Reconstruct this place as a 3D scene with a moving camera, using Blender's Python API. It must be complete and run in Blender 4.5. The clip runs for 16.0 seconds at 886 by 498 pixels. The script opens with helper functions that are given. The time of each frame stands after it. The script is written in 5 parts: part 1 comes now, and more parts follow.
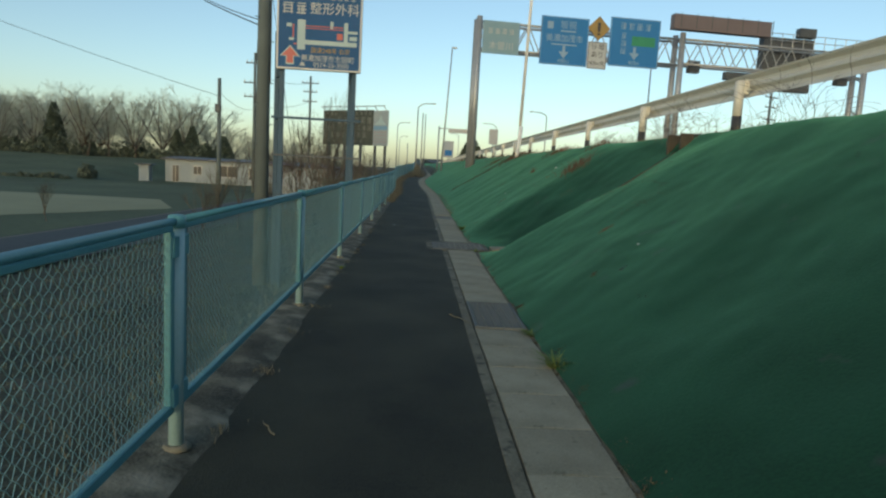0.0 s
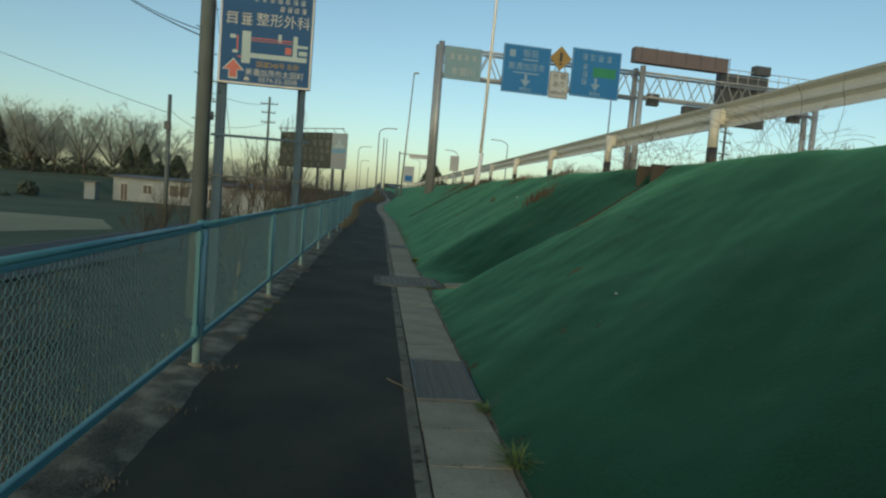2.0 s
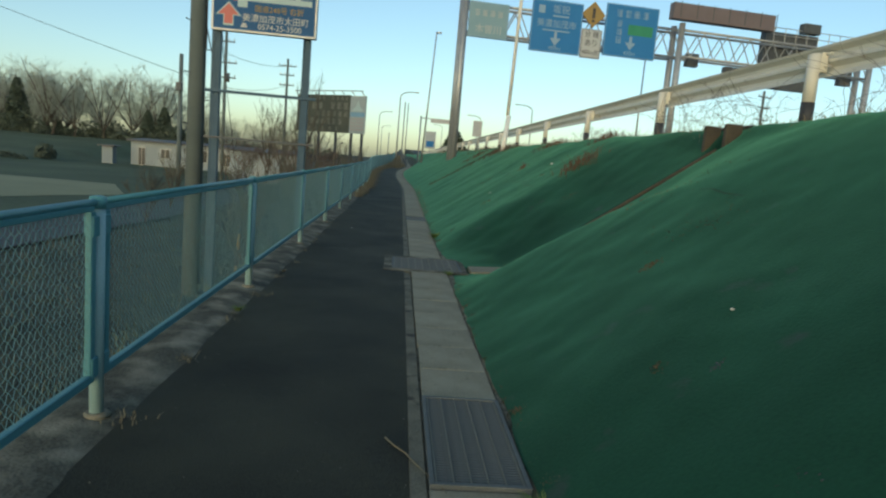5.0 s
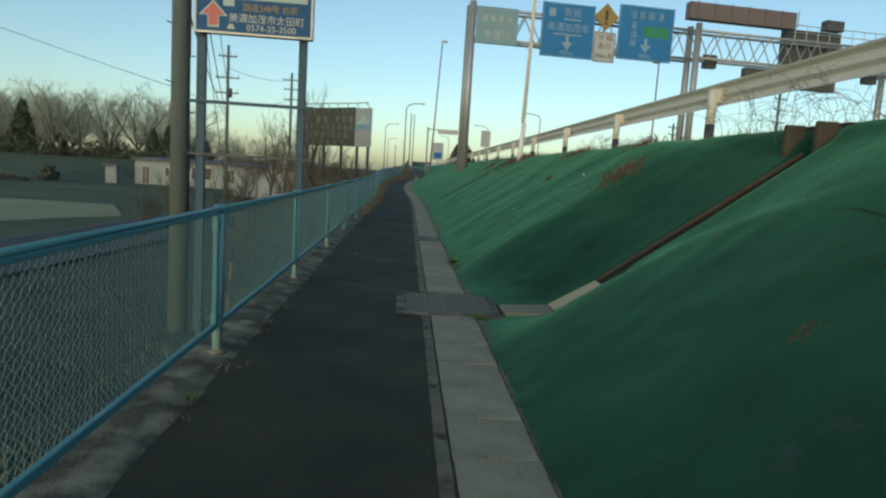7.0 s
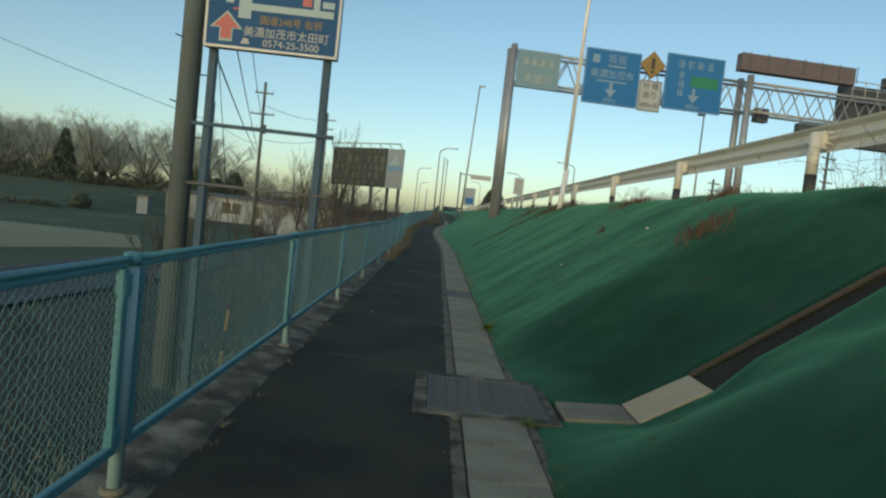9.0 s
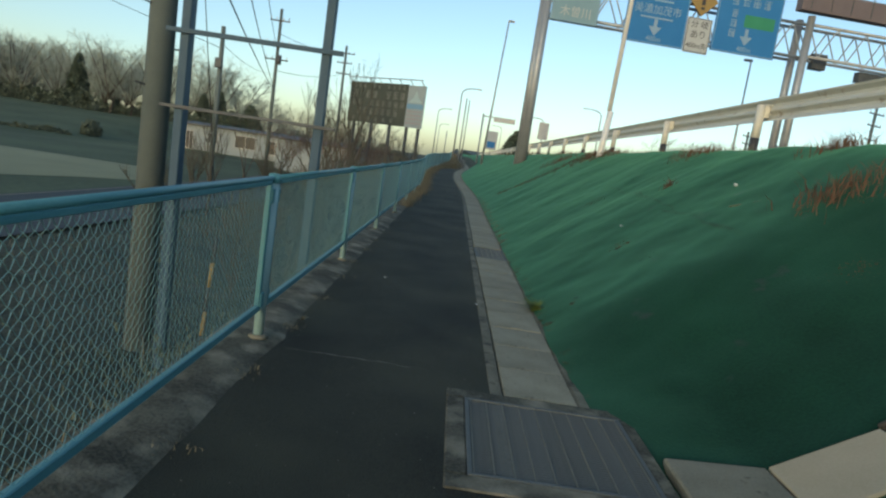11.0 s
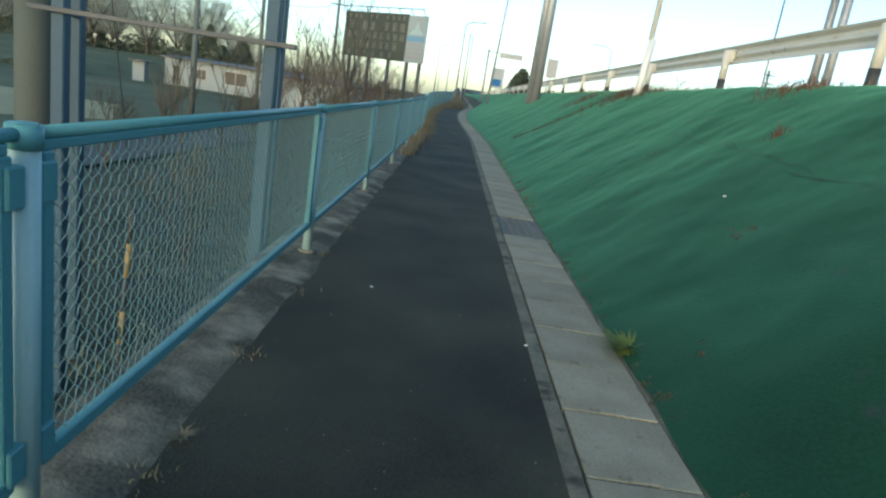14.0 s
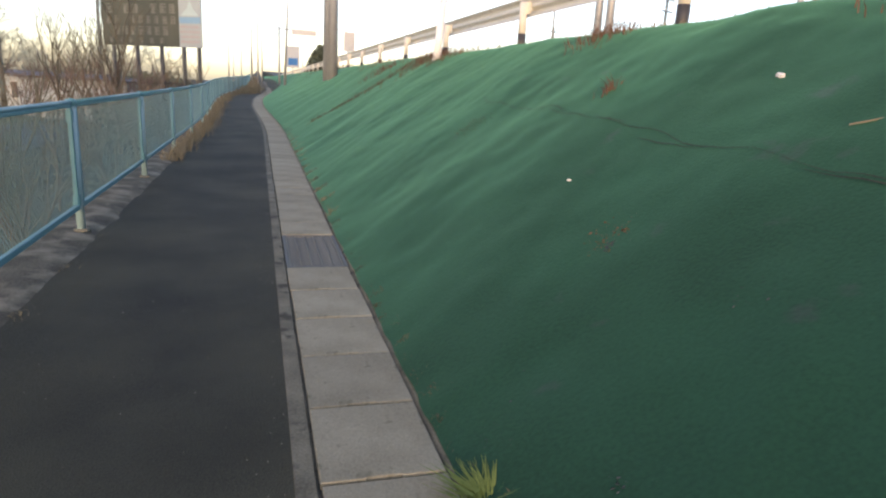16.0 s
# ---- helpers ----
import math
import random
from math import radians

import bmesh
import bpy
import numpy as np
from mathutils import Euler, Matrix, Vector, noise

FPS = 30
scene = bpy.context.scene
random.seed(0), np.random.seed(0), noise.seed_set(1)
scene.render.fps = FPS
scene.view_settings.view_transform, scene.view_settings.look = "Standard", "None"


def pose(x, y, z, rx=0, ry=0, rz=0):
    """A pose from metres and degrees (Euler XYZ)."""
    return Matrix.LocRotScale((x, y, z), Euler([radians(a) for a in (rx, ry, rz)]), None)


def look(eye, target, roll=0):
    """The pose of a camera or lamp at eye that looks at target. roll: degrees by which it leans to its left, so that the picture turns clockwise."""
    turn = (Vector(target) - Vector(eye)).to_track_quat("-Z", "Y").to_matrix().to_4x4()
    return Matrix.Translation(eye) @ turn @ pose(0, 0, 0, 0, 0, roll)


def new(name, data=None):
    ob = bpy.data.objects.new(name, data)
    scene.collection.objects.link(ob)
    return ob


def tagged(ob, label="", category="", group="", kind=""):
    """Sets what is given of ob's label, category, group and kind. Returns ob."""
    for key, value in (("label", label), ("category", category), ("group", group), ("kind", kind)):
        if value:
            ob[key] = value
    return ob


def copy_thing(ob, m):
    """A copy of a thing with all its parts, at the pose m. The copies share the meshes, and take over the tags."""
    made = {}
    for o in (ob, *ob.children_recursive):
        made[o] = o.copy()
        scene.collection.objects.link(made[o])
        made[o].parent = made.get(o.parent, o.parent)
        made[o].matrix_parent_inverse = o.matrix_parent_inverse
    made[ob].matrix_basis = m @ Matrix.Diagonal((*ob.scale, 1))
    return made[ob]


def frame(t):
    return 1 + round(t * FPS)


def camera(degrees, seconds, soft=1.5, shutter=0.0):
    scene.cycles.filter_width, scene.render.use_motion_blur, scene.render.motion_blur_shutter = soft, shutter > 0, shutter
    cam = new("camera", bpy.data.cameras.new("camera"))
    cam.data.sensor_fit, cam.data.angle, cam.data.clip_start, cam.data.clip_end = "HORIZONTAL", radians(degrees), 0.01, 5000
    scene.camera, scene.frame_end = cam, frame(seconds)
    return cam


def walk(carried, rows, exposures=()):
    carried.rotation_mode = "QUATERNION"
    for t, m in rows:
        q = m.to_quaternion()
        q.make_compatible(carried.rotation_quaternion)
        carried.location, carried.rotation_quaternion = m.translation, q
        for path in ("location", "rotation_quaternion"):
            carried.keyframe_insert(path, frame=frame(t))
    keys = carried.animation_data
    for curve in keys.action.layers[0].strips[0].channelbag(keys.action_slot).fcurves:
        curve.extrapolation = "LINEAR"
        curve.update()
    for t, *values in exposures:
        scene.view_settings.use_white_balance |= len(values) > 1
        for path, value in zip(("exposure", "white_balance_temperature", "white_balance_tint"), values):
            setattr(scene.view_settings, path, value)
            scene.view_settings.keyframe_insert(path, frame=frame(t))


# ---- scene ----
cam = camera(70.1, 16.0, soft=2.3)
PATH = [
    (0, (-0.537, -5.073, 1.296), (-0.445, -3.091, 1.045), 3.2),
    (0.5, (-0.49, -4.807, 1.314), (-0.412, -2.825, 1.056), 6.0),
    (1, (-0.384, -4.542, 1.323), (-0.372, -2.549, 1.159), 5.5),
    (1.5, (-0.402, -4.229, 1.347), (-0.184, -2.248, 1.175), 4.1),
    (2, (-0.34, -4.022, 1.341), (-0.127, -2.04, 1.178), 4.6),
    (2.5, (-0.307, -3.817, 1.358), (-0.199, -1.826, 1.199), 4.2),
    (3, (-0.271, -3.579, 1.354), (-0.065, -1.594, 1.221), 5.6),
    (3.5, (-0.318, -3.306, 1.337), (0.098, -1.358, 1.153), 5.0),
    (4, (-0.312, -3.019, 1.328), (-0.098, -1.048, 1.064), 3.7),
    (4.5, (-0.24, -2.698, 1.355), (-0.132, -0.722, 1.065), 4.5),
    (4.7, (-0.217, -2.586, 1.325), (-0.072, -0.611, 1.044), 5.3),
    (6.8, (-0.278, -1.019, 1.359), (-0.117, 0.959, 1.11), 3.6),
    (7, (-0.288, -0.865, 1.357), (-0.163, 1.117, 1.117), 3.6),
    (7.5, (-0.267, -0.436, 1.363), (-0.191, 1.54, 1.067), 5.7),
    (8, (-0.302, 0.032, 1.336), (-0.169, 2.001, 1.011), 4.6),
    (8.5, (-0.314, 0.459, 1.354), (-0.204, 2.436, 1.069), 3.7),
    (9, (-0.297, 0.836, 1.34), (-0.269, 2.833, 1.234), 6.2),
    (9.2, (-0.298, 1.001, 1.331), (-0.305, 2.993, 1.158), 6.7),
    (11.3, (-0.502, 2.843, 1.294), (-0.496, 4.819, 0.986), 8.6),
    (11.5, (-0.517, 2.962, 1.263), (-0.542, 4.935, 0.94), 7.5),
    (12, (-0.554, 3.399, 1.272), (-0.644, 5.375, 0.978), 5.8),
    (12.5, (-0.592, 3.794, 1.258), (-0.671, 5.767, 0.943), 8.0),
    (13, (-0.666, 4.242, 1.28), (-0.596, 6.199, 0.876), 5.9),
    (13.5, (-0.684, 4.724, 1.281), (-0.589, 6.681, 0.88), 7.2),
    (14, (-0.656, 5.133, 1.239), (-0.626, 7.077, 0.771), 9.0),
    (14.5, (-0.531, 5.655, 1.265), (-0.106, 7.535, 0.732), 6.7),
    (15, (-0.431, 6.036, 1.272), (-0.045, 7.923, 0.733), 4.2),
    (15.5, (-0.252, 6.474, 1.216), (0.243, 8.346, 0.713), 5.8),
    (16, (-0.173, 6.838, 1.273), (0.381, 8.698, 0.791), 3.3),
]
EXPOSURES = [(0.0, 0.53, 7480, 2), (1.0, 0.51, 7480, 2), (1.5, 0.25, 7480, -3), (3.5, 0.35, 7380, -4), (4.5, 0.6, 7280, -2), (7.0, 0.45, 7280, -2), (8.5, 0.73, 7280, 0), (9.0, 0.4, 7480, -1), (11.5, 0.75, 7230, 3), (12.5, 0.63, 7210, 1), (13.0, 0.85, 6980, 1), (13.5, 0.95, 6930, 1), (14.0, 1.33, 6780, 1), (14.5, 1.66, 7330, 12), (15.0, 1.73, 7930, 26), (15.5, 2.03, 8030, 27), (16.0, 1.68, 8030, 27)]
walk(cam, [(t, look(eye, target, roll)) for t, eye, target, roll in PATH], EXPOSURES)

# ---- light: clear evening sky, hazy low sun over the fields ----
SUN_ELEVATION, SUN_AZIMUTH = radians(12), radians(-159)
world = bpy.data.worlds.new("evening_sky")
scene.world = world
world.use_nodes = True
wn = world.node_tree.nodes
sky = wn.new("ShaderNodeTexSky")
sky.sky_type = "NISHITA"
sky.sun_disc = False
sky.sun_elevation = SUN_ELEVATION
sky.sun_rotation = SUN_AZIMUTH
sky.air_density, sky.dust_density, sky.ozone_density = 0.9, 1.3, 2.3
wn["Background"].inputs["Strength"].default_value = 0.15
world.node_tree.links.new(sky.outputs["Color"], wn["Background"].inputs["Color"])
sun = new("sun", bpy.data.lights.new("sun", "SUN"))
sun.data.energy, sun.data.angle, sun.data.color = 0.07, radians(24), (1.0, 0.88, 0.74)
toward = Vector((math.sin(SUN_AZIMUTH), math.cos(SUN_AZIMUTH), math.tan(SUN_ELEVATION)))
sun.matrix_world = look(toward * 50, (0, 0, 0))


# ---- materials ----
def surface(name, dark, light, scale=3.0, fine=60.0, rough=0.7, bump=0.3, metal=0.0, contrast=0.25, depth=0.01, stain=None, per_piece=0.0, gloss=0.5):
    """A surface with broad and fine variation of colour, fine relief, and stains of their own shape."""
    m = bpy.data.materials.new(name)
    m.use_nodes = True
    n, l = m.node_tree.nodes, m.node_tree.links
    p = n["Principled BSDF"]
    p.inputs["Roughness"].default_value = rough
    p.inputs["Metallic"].default_value = metal
    p.inputs["Specular IOR Level"].default_value = gloss
    where = n.new("ShaderNodeTexCoord")
    broad, grain = n.new("ShaderNodeTexNoise"), n.new("ShaderNodeTexNoise")
    for t, s, d in ((broad, scale, 5.0), (grain, fine, 3.0)):
        t.inputs["Scale"].default_value, t.inputs["Detail"].default_value = s, d
        l.new(where.outputs["Object"], t.inputs["Vector"])
    both = n.new("ShaderNodeMix")
    both.inputs["Factor"].default_value = 0.4
    l.new(broad.outputs["Fac"], both.inputs["A"])
    l.new(grain.outputs["Fac"], both.inputs["B"])
    ramp = n.new("ShaderNodeValToRGB")
    ramp.color_ramp.elements[0].position, ramp.color_ramp.elements[1].position = 0.5 - contrast, 0.5 + contrast
    ramp.color_ramp.elements[0].color, ramp.color_ramp.elements[1].color = (*dark, 1), (*light, 1)
    l.new(both.outputs["Result"], ramp.inputs["Fac"])
    colour = ramp.outputs["Color"]
    if stain:
        patches = n.new("ShaderNodeTexNoise")
        patches.inputs["Scale"].default_value, patches.inputs["Detail"].default_value = stain[1], 7.0
        l.new(where.outputs["Object"], patches.inputs["Vector"])
        edge = n.new("ShaderNodeMapRange")
        edge.inputs["From Min"].default_value, edge.inputs["From Max"].default_value = stain[2], stain[2] + (stain[3] if len(stain) > 3 else 0.1)
        l.new(patches.outputs["Fac"], edge.inputs["Value"])
        mixed = n.new("ShaderNodeMix")
        mixed.data_type = "RGBA"
        mixed.inputs["B"].default_value = (*stain[0], 1)
        l.new(edge.outputs["Result"], mixed.inputs["Factor"])
        l.new(colour, mixed.inputs["A"])
        colour = mixed.outputs["Result"]
    if per_piece:
        info, shift, tone = n.new("ShaderNodeObjectInfo"), n.new("ShaderNodeMapRange"), n.new("ShaderNodeHueSaturation")
        shift.inputs["To Min"].default_value, shift.inputs["To Max"].default_value = 1 - per_piece, 1 + per_piece
        l.new(info.outputs["Random"], shift.inputs["Value"])
        l.new(shift.outputs["Result"], tone.inputs["Value"])
        l.new(colour, tone.inputs["Color"])
        colour = tone.outputs["Color"]
    l.new(colour, p.inputs["Base Color"])
    if bump:
        relief = n.new("ShaderNodeBump")
        relief.inputs["Strength"].default_value, relief.inputs["Distance"].default_value = bump, depth
        l.new(grain.outputs["Fac"], relief.inputs["Height"])
        l.new(relief.outputs["Normal"], p.inputs["Normal"])
    return m


ASPHALT = surface("asphalt", (0.0122, 0.0124, 0.0068), (0.061, 0.0595, 0.035), 1.1, 130, 0.82, 1.0, depth=0.009, contrast=0.14, stain=((0.13, 0.12, 0.095), 110, 0.69), gloss=0.4)
ROAD = surface("old_road_asphalt", (0.03, 0.038, 0.042), (0.058, 0.068, 0.073), 0.6, 70, 0.8, 0.4)
CONCRETE = surface("weathered_concrete", (0.13, 0.117, 0.08), (0.27, 0.243, 0.175), 2.5, 90, 0.85, 0.5, depth=0.004)
MOSSY = surface("mossy_broken_concrete", (0.03, 0.028, 0.018), (0.15, 0.135, 0.092), 3.0, 60, 0.9, 0.9, depth=0.008, contrast=0.15, stain=((0.30, 0.265, 0.19), 4.2, 0.47, 0.22))
GUTTER_EDGE = surface("dirty_gutter_edge_concrete", (0.09, 0.082, 0.055), (0.24, 0.215, 0.15), 5, 90, 0.9, 0.8, depth=0.006, contrast=0.16, stain=((0.045, 0.042, 0.028), 7, 0.56))
SLAB = surface("gutter_slab_concrete", (0.20, 0.178, 0.118), (0.38, 0.34, 0.24), 3.5, 110, 0.9, 0.8, depth=0.005, per_piece=0.13, contrast=0.2, stain=((0.15, 0.135, 0.085), 14, 0.62))
TAN = surface("tan_concrete", (0.42, 0.34, 0.22), (0.54, 0.45, 0.31), 4, 90, 0.85, 0.4, depth=0.004)
GALV = surface("galvanised_grating", (0.10, 0.108, 0.10), (0.17, 0.18, 0.17), 5, 60, 0.7, 0.2, 0.1, gloss=0.25)
RIB = surface("worn_grating_rib", (0.14, 0.135, 0.105), (0.24, 0.23, 0.18), 5, 60, 0.6, 0.2, 0.1, gloss=0.3)
SHEET = surface("green_slope_sheet", (0.0028, 0.0245, 0.0125), (0.0092, 0.0635, 0.0325), 1.3, 60, 0.85, 0.2, depth=0.01, contrast=0.22, stain=((0.034, 0.042, 0.042), 3.1, 0.655), gloss=0.25)
fuzz = SHEET.node_tree.nodes["Principled BSDF"].inputs
fuzz["Sheen Weight"].default_value, fuzz["Sheen Roughness"].default_value = 0.34, 0.40
fuzz["Sheen Tint"].default_value = (0.2, 0.72, 0.45, 1)
WEEDS = surface("weedy_ground", (0.013, 0.023, 0.015), (0.064, 0.073, 0.050), 0.9, 9, 0.95, 1.0, depth=0.06, contrast=0.16, stain=((0.078, 0.076, 0.056), 1.4, 0.60))
MEADOW = surface("dark_winter_grass", (0.040, 0.062, 0.030), (0.098, 0.128, 0.066), 0.15, 4, 0.95, 1.0, depth=0.06, contrast=0.18, stain=((0.065, 0.08, 0.04), 0.12, 0.64))
FIELD = surface("dry_pale_grass", (0.21, 0.215, 0.125), (0.31, 0.31, 0.18), 0.3, 15, 0.95, 0.6, depth=0.02)
FENCE = surface("pale_blue_fence_paint", (0.075, 0.25, 0.275), (0.115, 0.31, 0.335), 5, 80, 0.45, 0.1, gloss=0.35, stain=((0.18, 0.34, 0.38), 6, 0.66))
FENCE_WIRE = surface("blue_coated_wire", (0.12, 0.26, 0.28), (0.19, 0.33, 0.345), 8, 60, 0.25, 0.0)
POST_PAINT = surface("chalky_pale_blue_post", (0.26, 0.44, 0.46), (0.36, 0.52, 0.54), 5, 80, 0.5, 0.1, stain=((0.30, 0.36, 0.36), 9, 0.64))
RAIL_WHITE = surface("cream_white_rail_paint", (0.61, 0.59, 0.51), (0.73, 0.71, 0.62), 3, 70, 0.45, 0.1, stain=((0.36, 0.28, 0.19), 5, 0.64))
BLACK_BAND = surface("black_band_paint", (0.03, 0.03, 0.035), (0.06, 0.06, 0.06), 6, 60, 0.6, 0.1)
STEEL = surface("grey_galvanised_steel", (0.30, 0.32, 0.33), (0.42, 0.44, 0.45), 3, 60, 0.45, 0.1, 0.4)
POLE_CONCRETE = surface("grey_pole_concrete", (0.09, 0.115, 0.115), (0.145, 0.175, 0.17), 2, 70, 0.85, 0.3, depth=0.003)
DARK_STEEL = surface("dark_aged_steel", (0.06, 0.068, 0.075), (0.12, 0.13, 0.138), 4, 60, 0.6, 0.2, 0.3)
BLUE_STEEL = surface("blue_grey_sign_post_paint", (0.032, 0.075, 0.115), (0.052, 0.105, 0.15), 4, 60, 0.55, 0.1, gloss=0.3)
SIGN_BLUE = surface("road_sign_blue", (0.022, 0.165, 0.40), (0.035, 0.20, 0.46), 0.8, 20, 0.5, 0.0, gloss=0.25)
SIGN_NAVY = surface("clinic_sign_navy", (0.022, 0.088, 0.20), (0.036, 0.115, 0.25), 1.5, 30, 0.6, 0.0, gloss=0.15)
SIGN_PALE = surface("faded_pale_green_sign", (0.16, 0.29, 0.35), (0.22, 0.35, 0.41), 1.5, 30, 0.5, 0.0)
SIGN_WHITE = surface("white_sign_film", (0.38, 0.41, 0.42), (0.48, 0.51, 0.51), 2, 40, 0.45, 0.0)
MAP_PALE = surface("pale_green_map_print", (0.30, 0.42, 0.44), (0.38, 0.50, 0.51), 2, 40, 0.5, 0.0)
LETTER = surface("faded_sign_lettering", (0.19, 0.32, 0.46), (0.27, 0.40, 0.53), 2, 40, 0.5, 0.0)
WHITE_PAINT = surface("white_pole_paint", (0.78, 0.77, 0.73), (0.86, 0.85, 0.81), 3, 50, 0.25, 0.0)
RUSTY = surface("rust_stained_concrete", (0.048, 0.041, 0.030), (0.098, 0.083, 0.060), 5, 60, 0.9, 0.5, depth=0.005)
# Earth in the seams; inside the chute its near-black colour stands for shade.
EARTH_AND_SHADE = surface("dark_earth_and_chute_shade", (0.014, 0.014, 0.01), (0.035, 0.033, 0.022), 4, 40, 0.95, 0.6)
SIGN_YELLOW = surface("amber_sign_film", (0.27, 0.18, 0.055), (0.34, 0.23, 0.075), 2, 40, 0.5, 0.0)
SIGN_GREEN = surface("green_sign_film", (0.02, 0.21, 0.11), (0.035, 0.26, 0.14), 2, 40, 0.5, 0.0)
SIGN_RED = surface("red_sign_film", (0.42, 0.09, 0.08), (0.52, 0.14, 0.12), 2, 40, 0.5, 0.0)
BROWN_BOARD = surface("dull_brown_board", (0.125, 0.10, 0.105), (0.17, 0.14, 0.145), 1.2, 30, 0.6, 0.1)
BILLBOARD = surface("faded_dark_billboard", (0.05, 0.066, 0.06), (0.105, 0.115, 0.10), 1, 20, 0.9, 0.1, gloss=0.1)
BOARD_TEXT = surface("worn_billboard_print", (0.125, 0.135, 0.12), (0.20, 0.21, 0.195), 1, 20, 0.7, 0.0)
BOARD_PINK = surface("faded_pink_billboard_print", (0.30, 0.22, 0.24), (0.38, 0.29, 0.30), 1, 20, 0.6, 0.0)
BOARD_PALE = surface("pale_faded_billboard_film", (0.24, 0.30, 0.33), (0.32, 0.38, 0.40), 1, 20, 0.6, 0.0)
BOARD_BLUE = surface("billboard_blue_print", (0.12, 0.27, 0.42), (0.18, 0.34, 0.47), 1, 20, 0.5, 0.0)
HOUSE_WALL = surface("white_render_wall", (0.22, 0.255, 0.265), (0.31, 0.345, 0.35), 0.5, 15, 0.85, 0.2, stain=((0.33, 0.35, 0.34), 0.5, 0.62))
ROOF = surface("dark_sheet_roof", (0.06, 0.065, 0.07), (0.12, 0.12, 0.125), 0.8, 20, 0.6, 0.1)
WINDOW = surface("dark_window_glass", (0.02, 0.025, 0.03), (0.05, 0.055, 0.06), 1, 10, 0.3, 0.0, gloss=0.2)
BARK = surface("grey_brown_bark", (0.055, 0.045, 0.035), (0.12, 0.10, 0.08), 3, 30, 0.95, 0.4, depth=0.02)
# Twigs of the far trees; distance haze is put into this pale colour.
HAZY_TWIG = surface("haze_paled_winter_twig", (0.24, 0.27, 0.235), (0.36, 0.40, 0.35), 2, 20, 0.95, 0.0)
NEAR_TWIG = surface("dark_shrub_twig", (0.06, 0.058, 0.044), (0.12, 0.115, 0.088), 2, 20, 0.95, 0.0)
BUSH_TWIG = surface("reddish_brown_bush_twig", (0.13, 0.09, 0.07), (0.21, 0.155, 0.125), 2, 20, 0.95, 0.0)
CONIFER = surface("dark_evergreen_foliage", (0.05, 0.075, 0.055), (0.095, 0.12, 0.085), 0.8, 10, 0.95, 0.0)
SCRUB = surface("dark_scrub_leaf", (0.07, 0.09, 0.065), (0.12, 0.145, 0.105), 0.5, 6, 0.95, 0.0)
GRASS = surface("fresh_grass_blade", (0.10, 0.155, 0.03), (0.19, 0.24, 0.06), 8, 40, 0.8, 0.0)
STRAW = surface("dry_straw_blade", (0.15, 0.13, 0.085), (0.25, 0.215, 0.14), 6, 30, 0.9, 0.0)
RUST_WEED = surface("reddish_dead_weed", (0.10, 0.055, 0.034), (0.17, 0.098, 0.06), 6, 30, 0.9, 0.0)
BROWN_WEED = surface("dull_brown_dead_weed", (0.06, 0.055, 0.035), (0.13, 0.11, 0.07), 6, 30, 0.9, 0.0)
CABLE = surface("black_cable", (0.015, 0.015, 0.015), (0.03, 0.03, 0.03), 5, 50, 0.6, 0.0)
PATCH = surface("blue_grey_moss", (0.035, 0.042, 0.055), (0.07, 0.08, 0.095), 12, 50, 0.95, 0.0)
VINE_STEM = surface("dry_brown_vine_stem", (0.10, 0.085, 0.065), (0.19, 0.16, 0.125), 4, 30, 0.9, 0.0)
PAPER = surface("crumpled_white_litter", (0.60, 0.60, 0.58), (0.75, 0.75, 0.72), 20, 90, 0.6, 0.1)


# ---- mesh helpers ----
def smooth(e0, e1, v):
    v = min(1.0, max(0.0, (v - e0) / (e1 - e0)))
    return v * v * (3 - 2 * v)


def path_height(y):
    """The footpath is level, then climbs to the crest."""
    return 0.0165 * math.log1p(math.exp((y - 22) / 7.0)) * 7.0


def bend(y):
    """Sideways drift of the footpath where it climbs: a little away from the slope, then back."""
    return -0.42 * smooth(22, 38, y) + 0.9 * smooth(41, 62, y)


def bent(ob):
    """Lets a long strip beside or under the footpath follow its bend."""
    for v in ob.data.vertices:
        v.co.x += bend(v.co.y) * (1 - smooth(0.5, 2.6, v.co.x))


def slope_height(x, y):
    """The embankment from its toe beside the gutter up to the road's shoulder."""
    base = path_height(y)
    top = max(2.125, base + 0.055)
    z = base + 0.64 * (x - 0.44)
    k = 0.13
    z = top - k * math.log1p(math.exp(min(40.0, (top - z) / k)))
    if x < 1.24:
        floor = 0.01 + 0.06 * (x - 0.74)
    elif x < 1.73:
        floor = 0.04 + 0.58 * (x - 1.24)
    else:
        floor = 0.325 + 0.70 * (x - 1.73)
    d = abs(y - chute_y(x))
    if y < chute_y(x):
        floor += 0.12 * smooth(0.16, 0.32, d) * smooth(1.65, 1.95, x)
    reach = 1.6 + 0.8 * smooth(2.0, 2.7, x) if y < chute_y(x) else 2.3 + 0.6 * smooth(1.6, 2.6, x)
    valley = (1 - smooth(0.2 if y < chute_y(x) else 0.27, reach, d)) * (1 - smooth(3.75, 4.15, x)) * smooth(0.42, 0.46, x)
    trench = smooth(-0.2, -0.09, y - chute_y(x)) * (1 - smooth(0.13, 0.22, y - chute_y(x))) * (0.2 * smooth(1.66, 1.74, x) * (1 - smooth(3.8, 3.95, x)) + 0.04 * (1 - smooth(1.66, 1.74, x)))
    return z + (min(z, floor) - z) * valley - trench


def chute_y(x):
    return 5.36 + 0.04 * max(0.0, x - 1.7)


